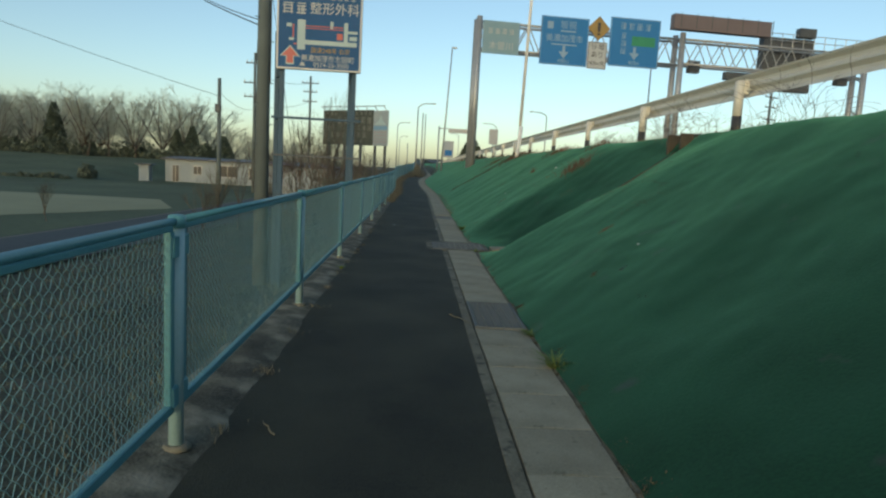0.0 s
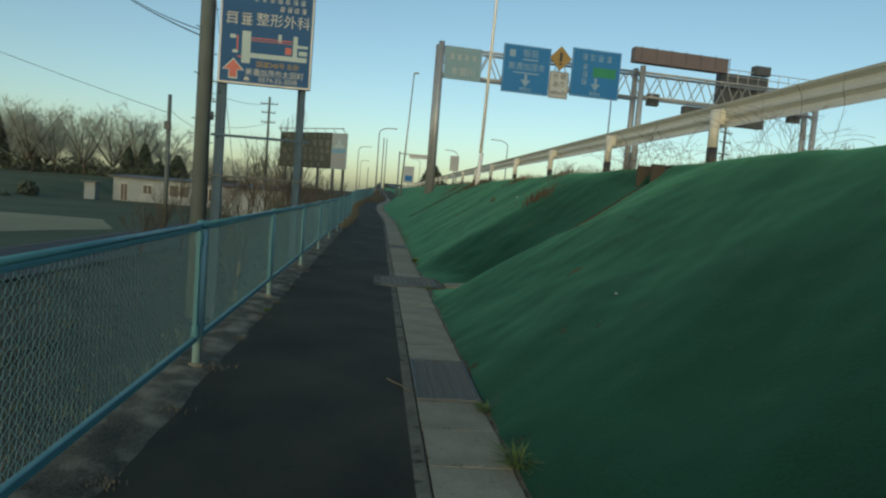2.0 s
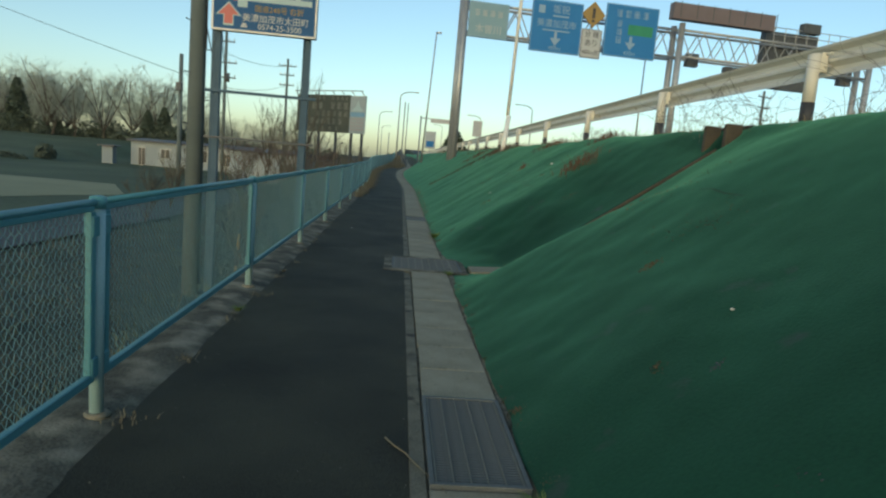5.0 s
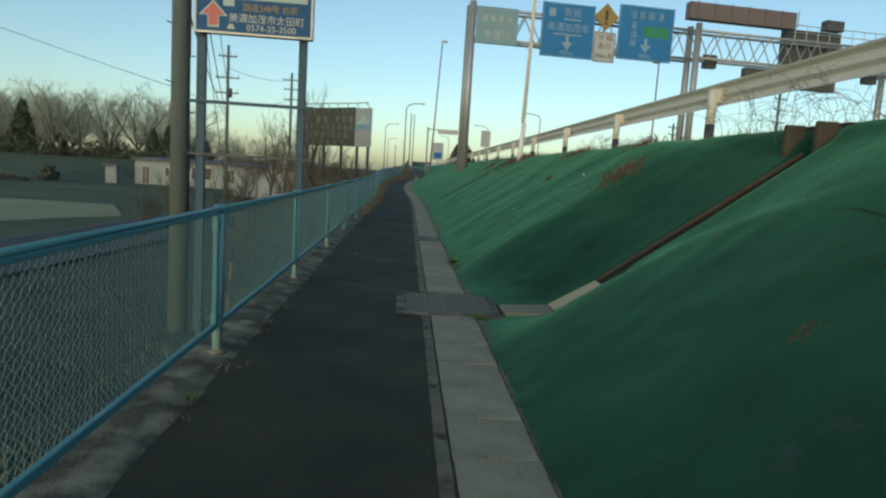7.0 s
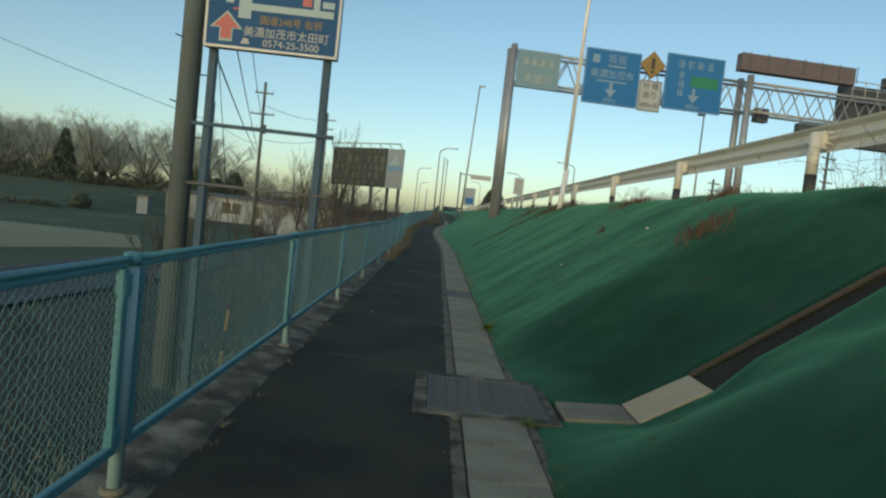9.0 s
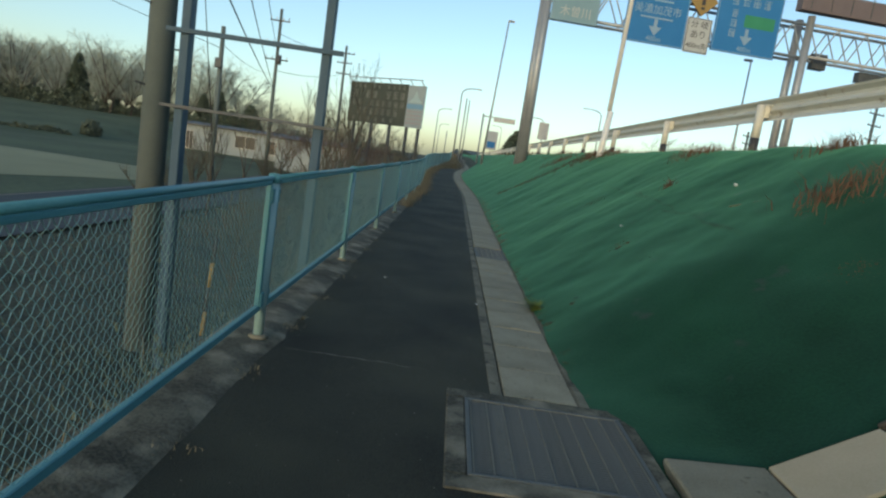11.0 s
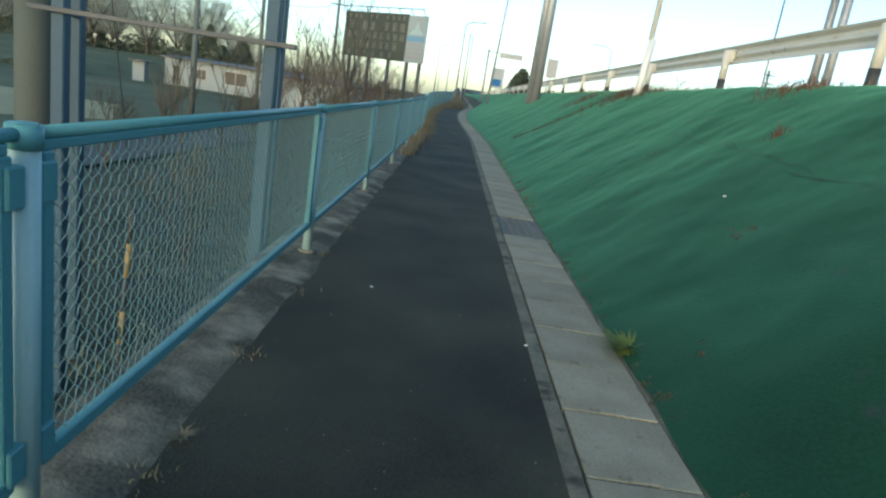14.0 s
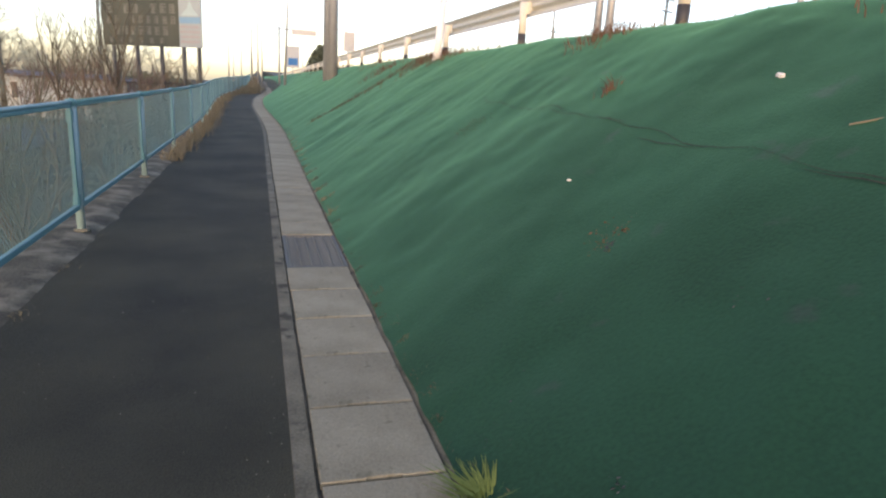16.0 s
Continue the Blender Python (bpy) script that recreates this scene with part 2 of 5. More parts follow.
def ground_height(x, y):
    p = path_height(y)
    if x < -1.7:
        low = -1.87 + 0.9 * smooth(60, 200, y)
        return low + (p - 0.08 - low) * (1 - smooth(0.0, 1.7, -1.75 - x)) + 0.05 * noise.noise((x * 0.4, y * 0.4, 3))
    if x < 0.44:
        return p - 0.08
    if x < 4.6:
        return min(slope_height(x, y), 2.1) - 0.22
    if x < 30:
        return max(1.95, p - 0.1)
    return max(1.95, p - 0.1) - 2.5 * smooth(30, 45, x)


def link(name, bm, material, parent=None, label=""):
    me = bpy.data.meshes.new(name)
    bm.to_mesh(me)
    bm.free()
    me.materials.append(material)
    ob = new(name, me)
    ob.parent = parent
    if label:
        ob["label"] = label
    return ob


def part(name, bm, material, parent, label=""):
    return link(name, bm, material, parent, label)


def shared(name, me, m, parent):
    """One more object on a mesh that alike pieces share."""
    ob = new(name, me)
    ob.parent = parent
    ob.matrix_basis = m
    return ob


def thing(name, label, category, at=(0, 0, 0), turn=0, group="", kind=""):
    ob = new(name)
    ob.matrix_basis = pose(*at, 0, 0, turn)
    return tagged(ob, label, category, group, kind)


def box(bm, x0, x1, y0, y1, z0, z1, bevel=0.0, m=None):
    made = bmesh.ops.create_cube(bm, size=1.0, matrix=(m or Matrix()) @ Matrix.Translation(((x0 + x1) / 2, (y0 + y1) / 2, (z0 + z1) / 2)) @ Matrix.Diagonal((x1 - x0, y1 - y0, z1 - z0, 1)))
    if bevel:
        edges = list({e for v in made["verts"] for e in v.link_edges})
        bmesh.ops.bevel(bm, geom=edges, offset=bevel, segments=1, affect="EDGES")
    return bm


def tube(bm, a, b, r0, r1=None, sides=10, caps=True):
    a, b = Vector(a), Vector(b)
    turn = (b - a).to_track_quat("Z", "Y").to_matrix().to_4x4()
    made = bmesh.ops.create_cone(bm, cap_ends=caps, segments=sides, radius1=r0, radius2=r0 if r1 is None else r1, depth=(b - a).length, matrix=Matrix.Translation((a + b) / 2) @ turn)
    for v in made["verts"]:
        for f in v.link_faces:
            f.smooth = sides > 6 and len(f.verts) == 4
    return bm


def ball(bm, at, r, sx=1, sy=1, sz=1):
    bmesh.ops.create_icosphere(bm, subdivisions=1, radius=r, matrix=Matrix.Translation(at) @ Matrix.Diagonal((sx, sy, sz, 1)))
    return bm


def sheet(name, xs, ys, height, material):
    verts = [(x, y, height(x, y)) for y in ys for x in xs]
    n = len(xs)
    faces = [(j * n + i, j * n + i + 1, (j + 1) * n + i + 1, (j + 1) * n + i) for j in range(len(ys) - 1) for i in range(n - 1)]
    me = bpy.data.meshes.new(name)
    me.from_pydata(verts, [], faces)
    me.polygons.foreach_set("use_smooth", [True] * len(faces))
    me.materials.append(material)
    return new(name, me)


def steps(*spans):
    out = [spans[0][0]]
    for a, b, d in spans:
        n = max(1, round((b - a) / d))
        out += [a + (b - a) * (i + 1) / n for i in range(n)]
    return out


def lettering(name, words, size, material, parent, m, label=""):
    curve = bpy.data.curves.new(name, "FONT")
    curve.body, curve.size, curve.align_x, curve.align_y, curve.extrude = words, size, "CENTER", "CENTER", 0.004
    holder = bpy.data.objects.new(name, curve)
    me = bpy.data.meshes.new_from_object(holder)
    bpy.data.objects.remove(holder)
    me.materials.append(material)
    ob = new(name, me)
    ob.parent = parent
    ob.matrix_basis = m
    if label:
        ob["label"] = label
    return ob


# ---- ground, roads, footpath ----
ground = sheet("ground", steps((-700, -120, 60), (-120, -20, 5), (-20, -4, 1), (-4, -1.4, 0.2), (-1.4, 0.4, 0.6), (0.4, 4.6, 0.35), (4.6, 30, 6), (30, 60, 5), (60, 700, 80)),
               steps((-150, -20, 10), (-20, 30, 1.0), (30, 160, 5), (160, 900, 60)), ground_height, WEEDS)
tagged(ground, "weedy bare ground with dry patches below the footpath", "ground", kind="structure")

def side_road_edge(y):
    return -15.9 + 0.085 * y - 0.0022 * max(0, y - 20) ** 2


def meadow_height(x, y):
    """Grass beyond the side road, rising to the foot of the wood."""
    return -1.81 + 2.1 * smooth(47, 100, y) * (1 - smooth(-38, -33, x)) + 0.15 * smooth(42, 60, y) * noise.noise((x * 0.1, y * 0.15, 1))


meadow = sheet("meadow", [i / 40 for i in range(41)], steps((-60, 110, 2.0)), lambda u, y: 0, MEADOW)
for v in meadow.data.vertices:
    y = v.co.y
    x = -150 + (side_road_edge(min(y, 46)) + 150) * v.co.x ** 0.4
    v.co = (x, y, meadow_height(x, y))
tagged(meadow, "dark green winter grass beyond the side road", "meadow", kind="structure")

field = sheet("field", [i / 12 for i in range(13)], steps((2, 38.5, 0.8)), lambda u, y: 0, FIELD)
for v in field.data.vertices:
    y = v.co.y
    edge = min(-18 + 0.52 * (y - 25), -14.6 - 0.5 * (y - 32)) + 0.35 * noise.noise((y * 0.4, 1, 1))
    x = -75 + (edge + 75) * v.co.x ** 0.5
    v.co = (x, y + (0.5 * noise.noise((x * 0.3, 4, 1)) if y > 38 else 0), -1.796 + 0.006 * noise.noise((x, y, 0)))
tagged(field, "pale dry mown grass field", "field", kind="structure")

pavement = sheet("pavement", steps((-1.42, -0.075, 0.11)), steps((-14, 20, 0.15), (20, 170, 1.5)),
                 lambda x, y: path_height(y) + 0.006 * noise.noise((x * 1.5, y * 1.5, 0)), ASPHALT)
bent(pavement)
tagged(pavement, "dark worn asphalt footpath with fine grit", "footpath", kind="structure")

highway = sheet("road", steps((4.75, 29, 2.0)), steps((-60, 20, 4), (20, 400, 10)), lambda x, y: max(2.07, path_height(y)), ROAD)
tagged(highway, "grey asphalt highway on top of the embankment", "road", kind="structure")


lane = sheet("road", [i / 8 for i in range(9)], steps((-60, 50, 2.0)), lambda u, y: 0, ROAD)
for v in lane.data.vertices:
    v.co = (side_road_edge(v.co.y) + 4.6 * v.co.x, v.co.y, -1.805)
tagged(lane, "blue-grey asphalt side road below the footpath", "road", kind="structure")
line = sheet("road_marking", [0, 1], steps((-60, 50, 2.0)), lambda u, y: 0, CONCRETE)
for v in line.data.vertices:
    v.co = (side_road_edge(v.co.y) + 0.15 + 0.10 * v.co.x, v.co.y, -1.80)
tagged(line, "worn white edge line on the side road", "road marking", kind="structure")


# ---- slope ----
def sheet_height(x, y):
    z = slope_height(x, y)
    across, along = y * 2.1 - x * 1.75, x * 0.75 + y * 0.65
    swell = 0.055 * noise.noise((x * 0.5 + y * 0.3, y * 0.8 - x * 0.7, 0))
    dimple = 0.014 * noise.noise((x * 1.7, y * 1.9, 5)) + 0.008 * noise.noise((x * 5, y * 5, 9))
    ridge = max(0.0, 1 - 2.6 * abs(noise.noise((across, along, 2)))) ** 2
    patchy = smooth(-0.25, 0.35, noise.noise((x * 0.6, y * 0.45, 8)))
    crease = 0.015 * ridge * patchy + 0.012 * max(0.0, 1 - 3 * abs(noise.noise((across * 2.3, along * 1.6, 6)))) * (1 - patchy)
    fold = swell + dimple + crease
    return z + fold * smooth(0.44, 0.9, x) * (1 - 0.6 * smooth(3.6, 4.4, x)) * smooth(0.2, 0.8, abs(y - chute_y(x)))


slope = sheet("slope", steps((0.45, 4.72, 0.075)), steps((-14, 24, 0.085), (24, 60, 0.4), (60, 170, 2)), sheet_height, SHEET)
for v in slope.data.vertices:
    if v.co.x < 0.6:
        v.co.x += 0.028 * (noise.noise((v.co.y * 1.7, 3, 3)) + 0.6 * noise.noise((v.co.y * 6, 5, 3)))
bent(slope)
tagged(slope, "embankment slope covered with wrinkled dark green sheet", "slope", kind="structure")

# ---- fence foot and gutter ----
kerb = sheet("kerb", [i / 6 for i in range(7)], steps((-14, 20, 0.12), (20, 100, 1)), lambda u, y: 0, MOSSY)
for v in kerb.data.vertices:
    u, y = v.co.x, v.co.y
    edge = -1.385 + 0.05 * noise.noise((y * 1.3, 0, 2)) + 0.03 * noise.noise((y * 5, 0, 7))
    v.co = (-1.78 + (edge + 1.78) * u, y, path_height(y) + 0.035 - 0.043 * u ** 3 + 0.008 * noise.noise((u * 3, y * 3, 1)))
bent(kerb)
tagged(kerb, "mossy broken concrete strip under the fence", "kerb", kind="structure")
wall_bm = bmesh.new()
box(wall_bm, -1.8, -1.74, -14, 22, -0.6, 0.02)
for k in range(39):
    y0 = 22 + 2 * k
    drift = bend(y0 + 1)
    box(wall_bm, -1.8 + drift, -1.74 + drift, y0, y0 + 2, -0.6, path_height(y0) + 0.02)
retaining = link("wall_retaining", wall_bm, CONCRETE)
tagged(retaining, "low concrete retaining edge below the fence", "wall", kind="structure")

gutter = sheet("gutter", [-0.085, -0.078, -0.012, -0.006, 0.0, 0.43, 0.45, 0.50], steps((-14, 22, 2), (22, 100, 2)),
               lambda x, y: path_height(y) + (0.004 if -0.08 < x < -0.01 else (-0.02 if x < 0.44 else 0.0)), GUTTER_EDGE)
bent(gutter)
for poly in gutter.data.polygons:
    poly.use_smooth = False
tagged(gutter, "concrete roadside gutter with slab covers", "gutter", kind="structure")


# ---- chain-link fence ----
SPACING, FX = 2.965, -1.535
POST_Y = [-11.3, -8.3, -5.35, -2.40, 0.49, 3.467, 6.443, 9.42, 12.31] + [12.31 + 2.96 * k for k in range(1, 24)]
COUNT = len(POST_Y) - 1
fence = thing("fence", "pale blue steel chain-link fence beside the footpath", "fence")


def fence_post():
    bm = bmesh.new()
    tube(bm, (0, 0, 0.0), (0, 0, 0.99), 0.031, sides=14)
    return bm


post_bm = fence_post()
post0 = part("post", post_bm, POST_PAINT, None)
post_me = post0.data
bpy.data.objects.remove(post0)
cap_bm = bmesh.new()
tube(cap_bm, (0, 0, 0.955), (0, 0, 1.006), 0.036, sides=14)
ball(cap_bm, (0, 0, 1.006), 0.035, sz=0.2)
cap0 = part("cap", cap_bm, FENCE, None)
cap_me = cap0.data
bpy.data.objects.remove(cap0)
lug_bm = bmesh.new()
box(lug_bm, -0.022, 0.022, -0.028, 0.028, -0.045, 0.045, 0.004)
lug0 = part("bracket", lug_bm, FENCE, None)
lug_me = lug0.data
bpy.data.objects.remove(lug0)
foot_bm = bmesh.new()
tube(foot_bm, (0, 0, -0.01), (0, 0, 0.009), 0.068, 0.046, sides=12)
foot0 = part("base_collar", foot_bm, CONCRETE, None)
foot_me = foot0.data
bpy.data.objects.remove(foot0)

L = SPACING
frame_bm = bmesh.new()
for z0, z1, half in ((0.17, 0.212, 0.016), (0.946, 0.9705, 0.011)):
    box(frame_bm, -half, half, 0.055, L - 0.055, z0, z1, 0.004)
for y0, y1 in ((0.05, 0.09), (L - 0.09, L - 0.05)):
    box(frame_bm, -0.0155, 0.0155, y0, y1, 0.172, 0.946, 0.004)
frame0 = part("panel_frame", frame_bm, FENCE, None)
frame_me = frame0.data
bpy.data.objects.remove(frame0)
rail_bm = bmesh.new()
tube(rail_bm, (0, 0.0, 0.985), (0, L, 0.985), 0.0155, sides=14)
rail0 = part("top_rail", rail_bm, FENCE, None)
top_me = rail0.data
bpy.data.objects.remove(rail0)


def wire_net(y0, y1, z0, z1, pitch, rise, r):
    """Woven wires, both ways across a panel, each a thin three-sided rod that kinks at every crossing."""
    verts, faces = [], []
    height = z1 - z0
    run = height / rise
    for way in (1, -1):
        n = int((y1 - y0 + run) / pitch)
        for i in range(n + 1):
            start = y0 - run + i * pitch
            a = max(0.0, (y0 - start) / run)
            b = min(1.0, (y1 - start) / run)
            if b - a < 0.02:
                continue
            bits = max(1, round((b - a) * run / (pitch / 2)))
            rings = []
            for k in range(bits + 1):
                s = a + (b - a) * k / bits
                y = start + run * s
                z = z0 + height * s if way > 0 else z1 - height * s
                off = 0.0035 * (1 if k % 2 else -1) * way
                rings.append(len(verts))
                for dx, dy in ((r, 0), (-r * 0.5, r * 0.87), (-r * 0.5, -r * 0.87)):
                    verts.append((off + dx, y + dy, z + dy * 0.5))
            for p, q in zip(rings, rings[1:]):
                for c in range(3):
                    d = (c + 1) % 3
                    faces.append((p + c, p + d, q + d, q + c))
    me = bpy.data.meshes.new("wire_mesh")
    me.from_pydata(verts, [], faces)
    me.materials.append(FENCE_WIRE)
    return me


net_me = wire_net(0.085, L - 0.085, 0.205, 0.945, 0.046, 1.0, 0.0016)
for k in range(COUNT + 1):
    y = POST_Y[k]
    z = path_height(y) + 0.032
    m = pose(FX + bend(y) + 0.004 * math.sin(k * 2.3), y, z, 0.3 * math.sin(k * 1.7), 0.4 * math.sin(k * 3.1))
    post = shared("post", post_me, m, fence)
    post["label"] = "round pale blue post"
    shared("cap", cap_me, Matrix(), post)
    for s in (-1, 1):
        for h in (0.24, 0.88):
            shared("bracket", lug_me, pose(0, s * 0.055, h), post)
    shared("base_collar", foot_me, Matrix(), post)
    if k < COUNT:
        run = POST_Y[k + 1] - y
        tilt = math.degrees(math.atan2(path_height(y + run) - path_height(y), run))
        here = pose(FX + bend(y), y, z, tilt, 0, -math.degrees(math.atan2(bend(y + run) - bend(y), run))) @ Matrix.Diagonal((1, run / L, 1, 1))
        shared("top_rail", top_me, here, fence)
        panel = shared("panel_frame", frame_me, here, fence)
        shared("wire_mesh", net_me, Matrix(), panel)["label"] = "diamond chain-link wire mesh"


# ---- guardrail on the shoulder ----
guard = thing("guardrail", "cream white steel guardrail on the embankment shoulder", "guardrail")
GX = 4.29
POSTS = [4.58 + 4.35 * k for k in range(-5, 0)] + [4.58, 8.74, 13.18, 17.73, 22.6] + [22.6 + 4.55 * k for k in range(1, 28)]
gp_bm = bmesh.new()
tube(gp_bm, (0, 0, 0.12), (0, 0, 0.69), 0.07, sides=16)
tube(gp_bm, (0, 0, 0.69), (0, 0, 0.705), 0.07, 0.045, sides=16)
gp0 = part("post", gp_bm, RAIL_WHITE, None)
gp_me = gp0.data
bpy.data.objects.remove(gp0)
band_bm = bmesh.new()
tube(band_bm, (0, 0, -0.15), (0, 0, 0.17), 0.0725, sides=16)
band0 = part("black_band", band_bm, BLACK_BAND, None)
band_me = band0.data
bpy.data.objects.remove(band0)
br_bm = bmesh.new()
box(br_bm, 0.05, 0.13, -0.05, 0.05, 0.50, 0.72, 0.006)
for dy in (-0.12, -0.06, 0.06, 0.12):
    for z in (0.56, 0.70):
        tube(br_bm, (0.085, dy, z), (0.125, dy, z), 0.014, sides=6)
br0 = part("bracket", br_bm, RAIL_WHITE, None)
br_me = br0.data
bpy.data.objects.remove(br0)
PROFILE = ((0.0, 0.0), (0.012, 0.03), (0.075, 0.075), (0.08, 0.115), (0.018, 0.165), (0.018, 0.195), (0.08, 0.245), (0.075, 0.285), (0.012, 0.33), (0.0, 0.36))
for k, y in enumerate(POSTS):
    base = max(2.17, path_height(y) + 0.1)
    gp = shared("post", gp_me, pose(GX, y, base, 0, 0.6 * math.sin(k * 2.1)), guard)
    shared("black_band", band_me, Matrix(), gp)["label"] = "black painted foot"
    shared("bracket", br_me, Matrix(), gp)
    if k + 1 < len(POSTS):
        y1 = POSTS[k + 1]
        up = max(2.17, path_height(y1) + 0.1)
        bm = bmesh.new()
        rows = []
        for yy, bz in ((y - 0.16, base), (y1 + 0.16, up)):
            lap = 0.006 if yy < y else 0.0
            rows.append([bm.verts.new((GX + 0.125 + lap + px, yy, bz + 0.455 + pz)) for px, pz in PROFILE])
            rows.append([bm.verts.new((GX + 0.122 + lap + px, yy, bz + 0.455 + pz)) for px, pz in PROFILE])
        a0, a1, b0, b1 = rows
        for i in range(len(PROFILE) - 1):
            bm.faces.new((a0[i], b0[i], b0[i + 1], a0[i + 1]))
            bm.faces.new((a1[i], a1[i + 1], b1[i + 1], b1[i]))
        part("beam", bm, RAIL_WHITE, guard)

# ---- overhead sign gantry ----
gantry = thing("sign_gantry", "grey steel truss gantry carrying road signs", "gantry", (2.55, 33.0, 0), 5.5)
gantry.scale = (0.987, 1, 0.993)
GY = 0.0


def gantry_leg(x, y0, base, top, r=0.2):
    bm = bmesh.new()
    for dy in (-0.45, 0.45):
        tube(bm, (x, y0 + dy, base), (x, y0 + dy, top), r, r * 0.85, 14)
    for z in (base + 2.0, base + 4.2, base + 6.3):
        if z < top:
            tube(bm, (x, y0 - 0.45, z), (x, y0 + 0.45, z + 0.5), 0.05, sides=8)
    part("leg", bm, STEEL, gantry)


gantry_leg(0, GY, 1.3, 10.2)
gantry_leg(12.65, GY, 1.9, 10.3)
gantry_leg(25.2, GY, 1.9, 9.6)
for x0, x1, zt, zb in ((0.05, 12.6, 9.92, 8.4), (12.7, 25.2, 9.95, 8.5)):
    for dy in (-0.35, 0.45):
        for z in (zt, zb):
            bm = bmesh.new()
            tube(bm, (x0, GY + dy, z), (x1, GY + dy, z), 0.075, sides=10)
            part("chord", bm, STEEL, gantry)
        n = round((x1 - x0) / 0.75)
        for i in range(n):
            a, b = x0 + (x1 - x0) * i / n, x0 + (x1 - x0) * (i + 1) / n
            bm = bmesh.new()
            tube(bm, (a, GY + dy, zb if i % 2 else zt), (b, GY + dy, zt if i % 2 else zb), 0.035, sides=6)
            part("brace", bm, STEEL, gantry)


def board(name, x0, x1, z0, z1, y, material, owner, edge=None, depth=0.09, label=""):
    bm = bmesh.new()
    box(bm, x0, x1, y, y + depth, z0, z1, 0.012)
    ob = part(name, bm, material, owner, label)
    if edge:
        rim = bmesh.new()
        w = 0.03
        for a, b, c, d in ((x0 + w, x1 - w, z0 + w, z0 + w + 0.025), (x0 + w, x1 - w, z1 - w - 0.025, z1 - w), (x0 + w, x0 + w + 0.025, z0 + w + 0.026, z1 - w - 0.026), (x1 - w - 0.025, x1 - w, z0 + w + 0.026, z1 - w - 0.026)):
            box(rim, a, b, y - 0.005, y - 0.001, c, d)
        part("border", rim, edge, ob)
    return ob


def bars(owner, y, material, spots):
    """Writing too small to read, as plain bars: x0, x1, z0, z1 each."""
    bm = bmesh.new()
    for x0, x1, z0, z1 in spots:
        box(bm, x0, x1, y - 0.008, y - 0.003, z0, z1)
    tagged(part("lettering", bm, material, owner), kind="stuff")


def glyph(spots, x, z, s, seed):
    """One unreadable character as a few crossing strokes."""
    rng = random.Random(seed)
    for k in range(4):
        h = z - s / 2 + s * (k + 0.3 + 0.3 * rng.random()) / 4
        spots.append((x - s * (0.3 + 0.15 * rng.random()), x + s * (0.3 + 0.15 * rng.random()), h, h + s * 0.09))
    for k in range(2 + seed % 2):
        c = x + s * (rng.random() - 0.5) * 0.7
        spots.append((c - s * 0.05, c + s * 0.05, z - s * 0.45, z + s * (0.2 + 0.25 * rng.random())))


def down_arrow(owner, x, y, z, s, material):
    bm = bmesh.new()
    pts = [(-0.13, 1), (0.13, 1), (0.13, 0.45), (0.5, 0.45), (0, -0.2), (-0.5, 0.45), (-0.13, 0.45)]
    face = bm.faces.new([bm.verts.new((x + px * s, y - 0.004, z + (pz - 0.4) * s)) for px, pz in reversed(pts)])
    ext = bmesh.ops.extrude_face_region(bm, geom=[face])
    for g in ext["geom"]:
        if isinstance(g, bmesh.types.BMVert):
            g.co.y -= 0.006
    part("arrow", bm, material, owner)


SY = GY - 0.62
FACE = Matrix.Rotation(radians(90), 4, "X")


def write(owner, words, x, z, size, y, material=None):
    return lettering("lettering", words, size, material or SIGN_WHITE, owner, Matrix.Translation((x, y - 0.006, z)) @ FACE)


pale = board("river_sign", 0.20, 2.39, 8.14, 9.98, SY, SIGN_PALE, gantry, LETTER, label="faded pale green river name sign")
write(pale, "木曽川", 1.32, 8.57, 0.5, SY, SIGN_WHITE)
spots = []
for i in range(4):
    glyph(spots, 0.66 + i * 0.42, 9.41, 0.34, i)
bars(pale, SY, SIGN_WHITE, spots)
one = board("direction_sign", 3.68, 6.59, 7.80, 10.54, SY, SIGN_BLUE, gantry, LETTER, label="blue lane direction sign with a white arrow")
write(one, "坂祝", 5.33, 10.07, 0.5, SY, LETTER)
write(one, "美濃加茂市", 5.13, 9.30, 0.46, SY, LETTER)
write(one, "400m", 5.13, 8.03, 0.32, SY, LETTER)
bars(one, SY, LETTER, [(4.04, 4.40, 9.83, 10.24), (4.87, 5.80, 9.70, 9.78), (4.35, 5.91, 8.93, 9.00)])
down_arrow(one, 5.13, SY, 8.54, 0.62, LETTER)
two = board("direction_sign", 7.95, 11.08, 8.01, 10.82, SY, SIGN_BLUE, gantry, LETTER, label="blue lane direction sign with a green panel")
spots = []
for i in range(4):
    glyph(spots, 8.74 + i * 0.52, 10.34, 0.42, i + 3)
for i in range(3):
    glyph(spots, 8.80, 9.78 - i * 0.44, 0.38, i + 9)
bars(two, SY, LETTER, spots)
patch = bmesh.new()
box(patch, 9.32, 10.81, SY - 0.007, SY - 0.002, 9.24, 9.80)
part("green_panel", patch, SIGN_GREEN, two)
write(two, "400m", 9.54, 8.24, 0.32, SY, LETTER)
down_arrow(two, 9.54, SY, 8.79, 0.62, LETTER)
dia = bmesh.new()
box(dia, -0.5, 0.5, -0.04, 0.04, -0.5, 0.5, 0.02, Matrix.Translation((7.22, SY + 0.04, 10.08)) @ Matrix.Rotation(radians(45), 4, "Y"))
diamond = part("warning_sign", dia, SIGN_YELLOW, gantry, "amber diamond warning sign")
bars(diamond, SY, BLACK_BAND, [(7.13, 7.30, 9.87, 10.41), (7.13, 7.30, 9.67, 9.79)])
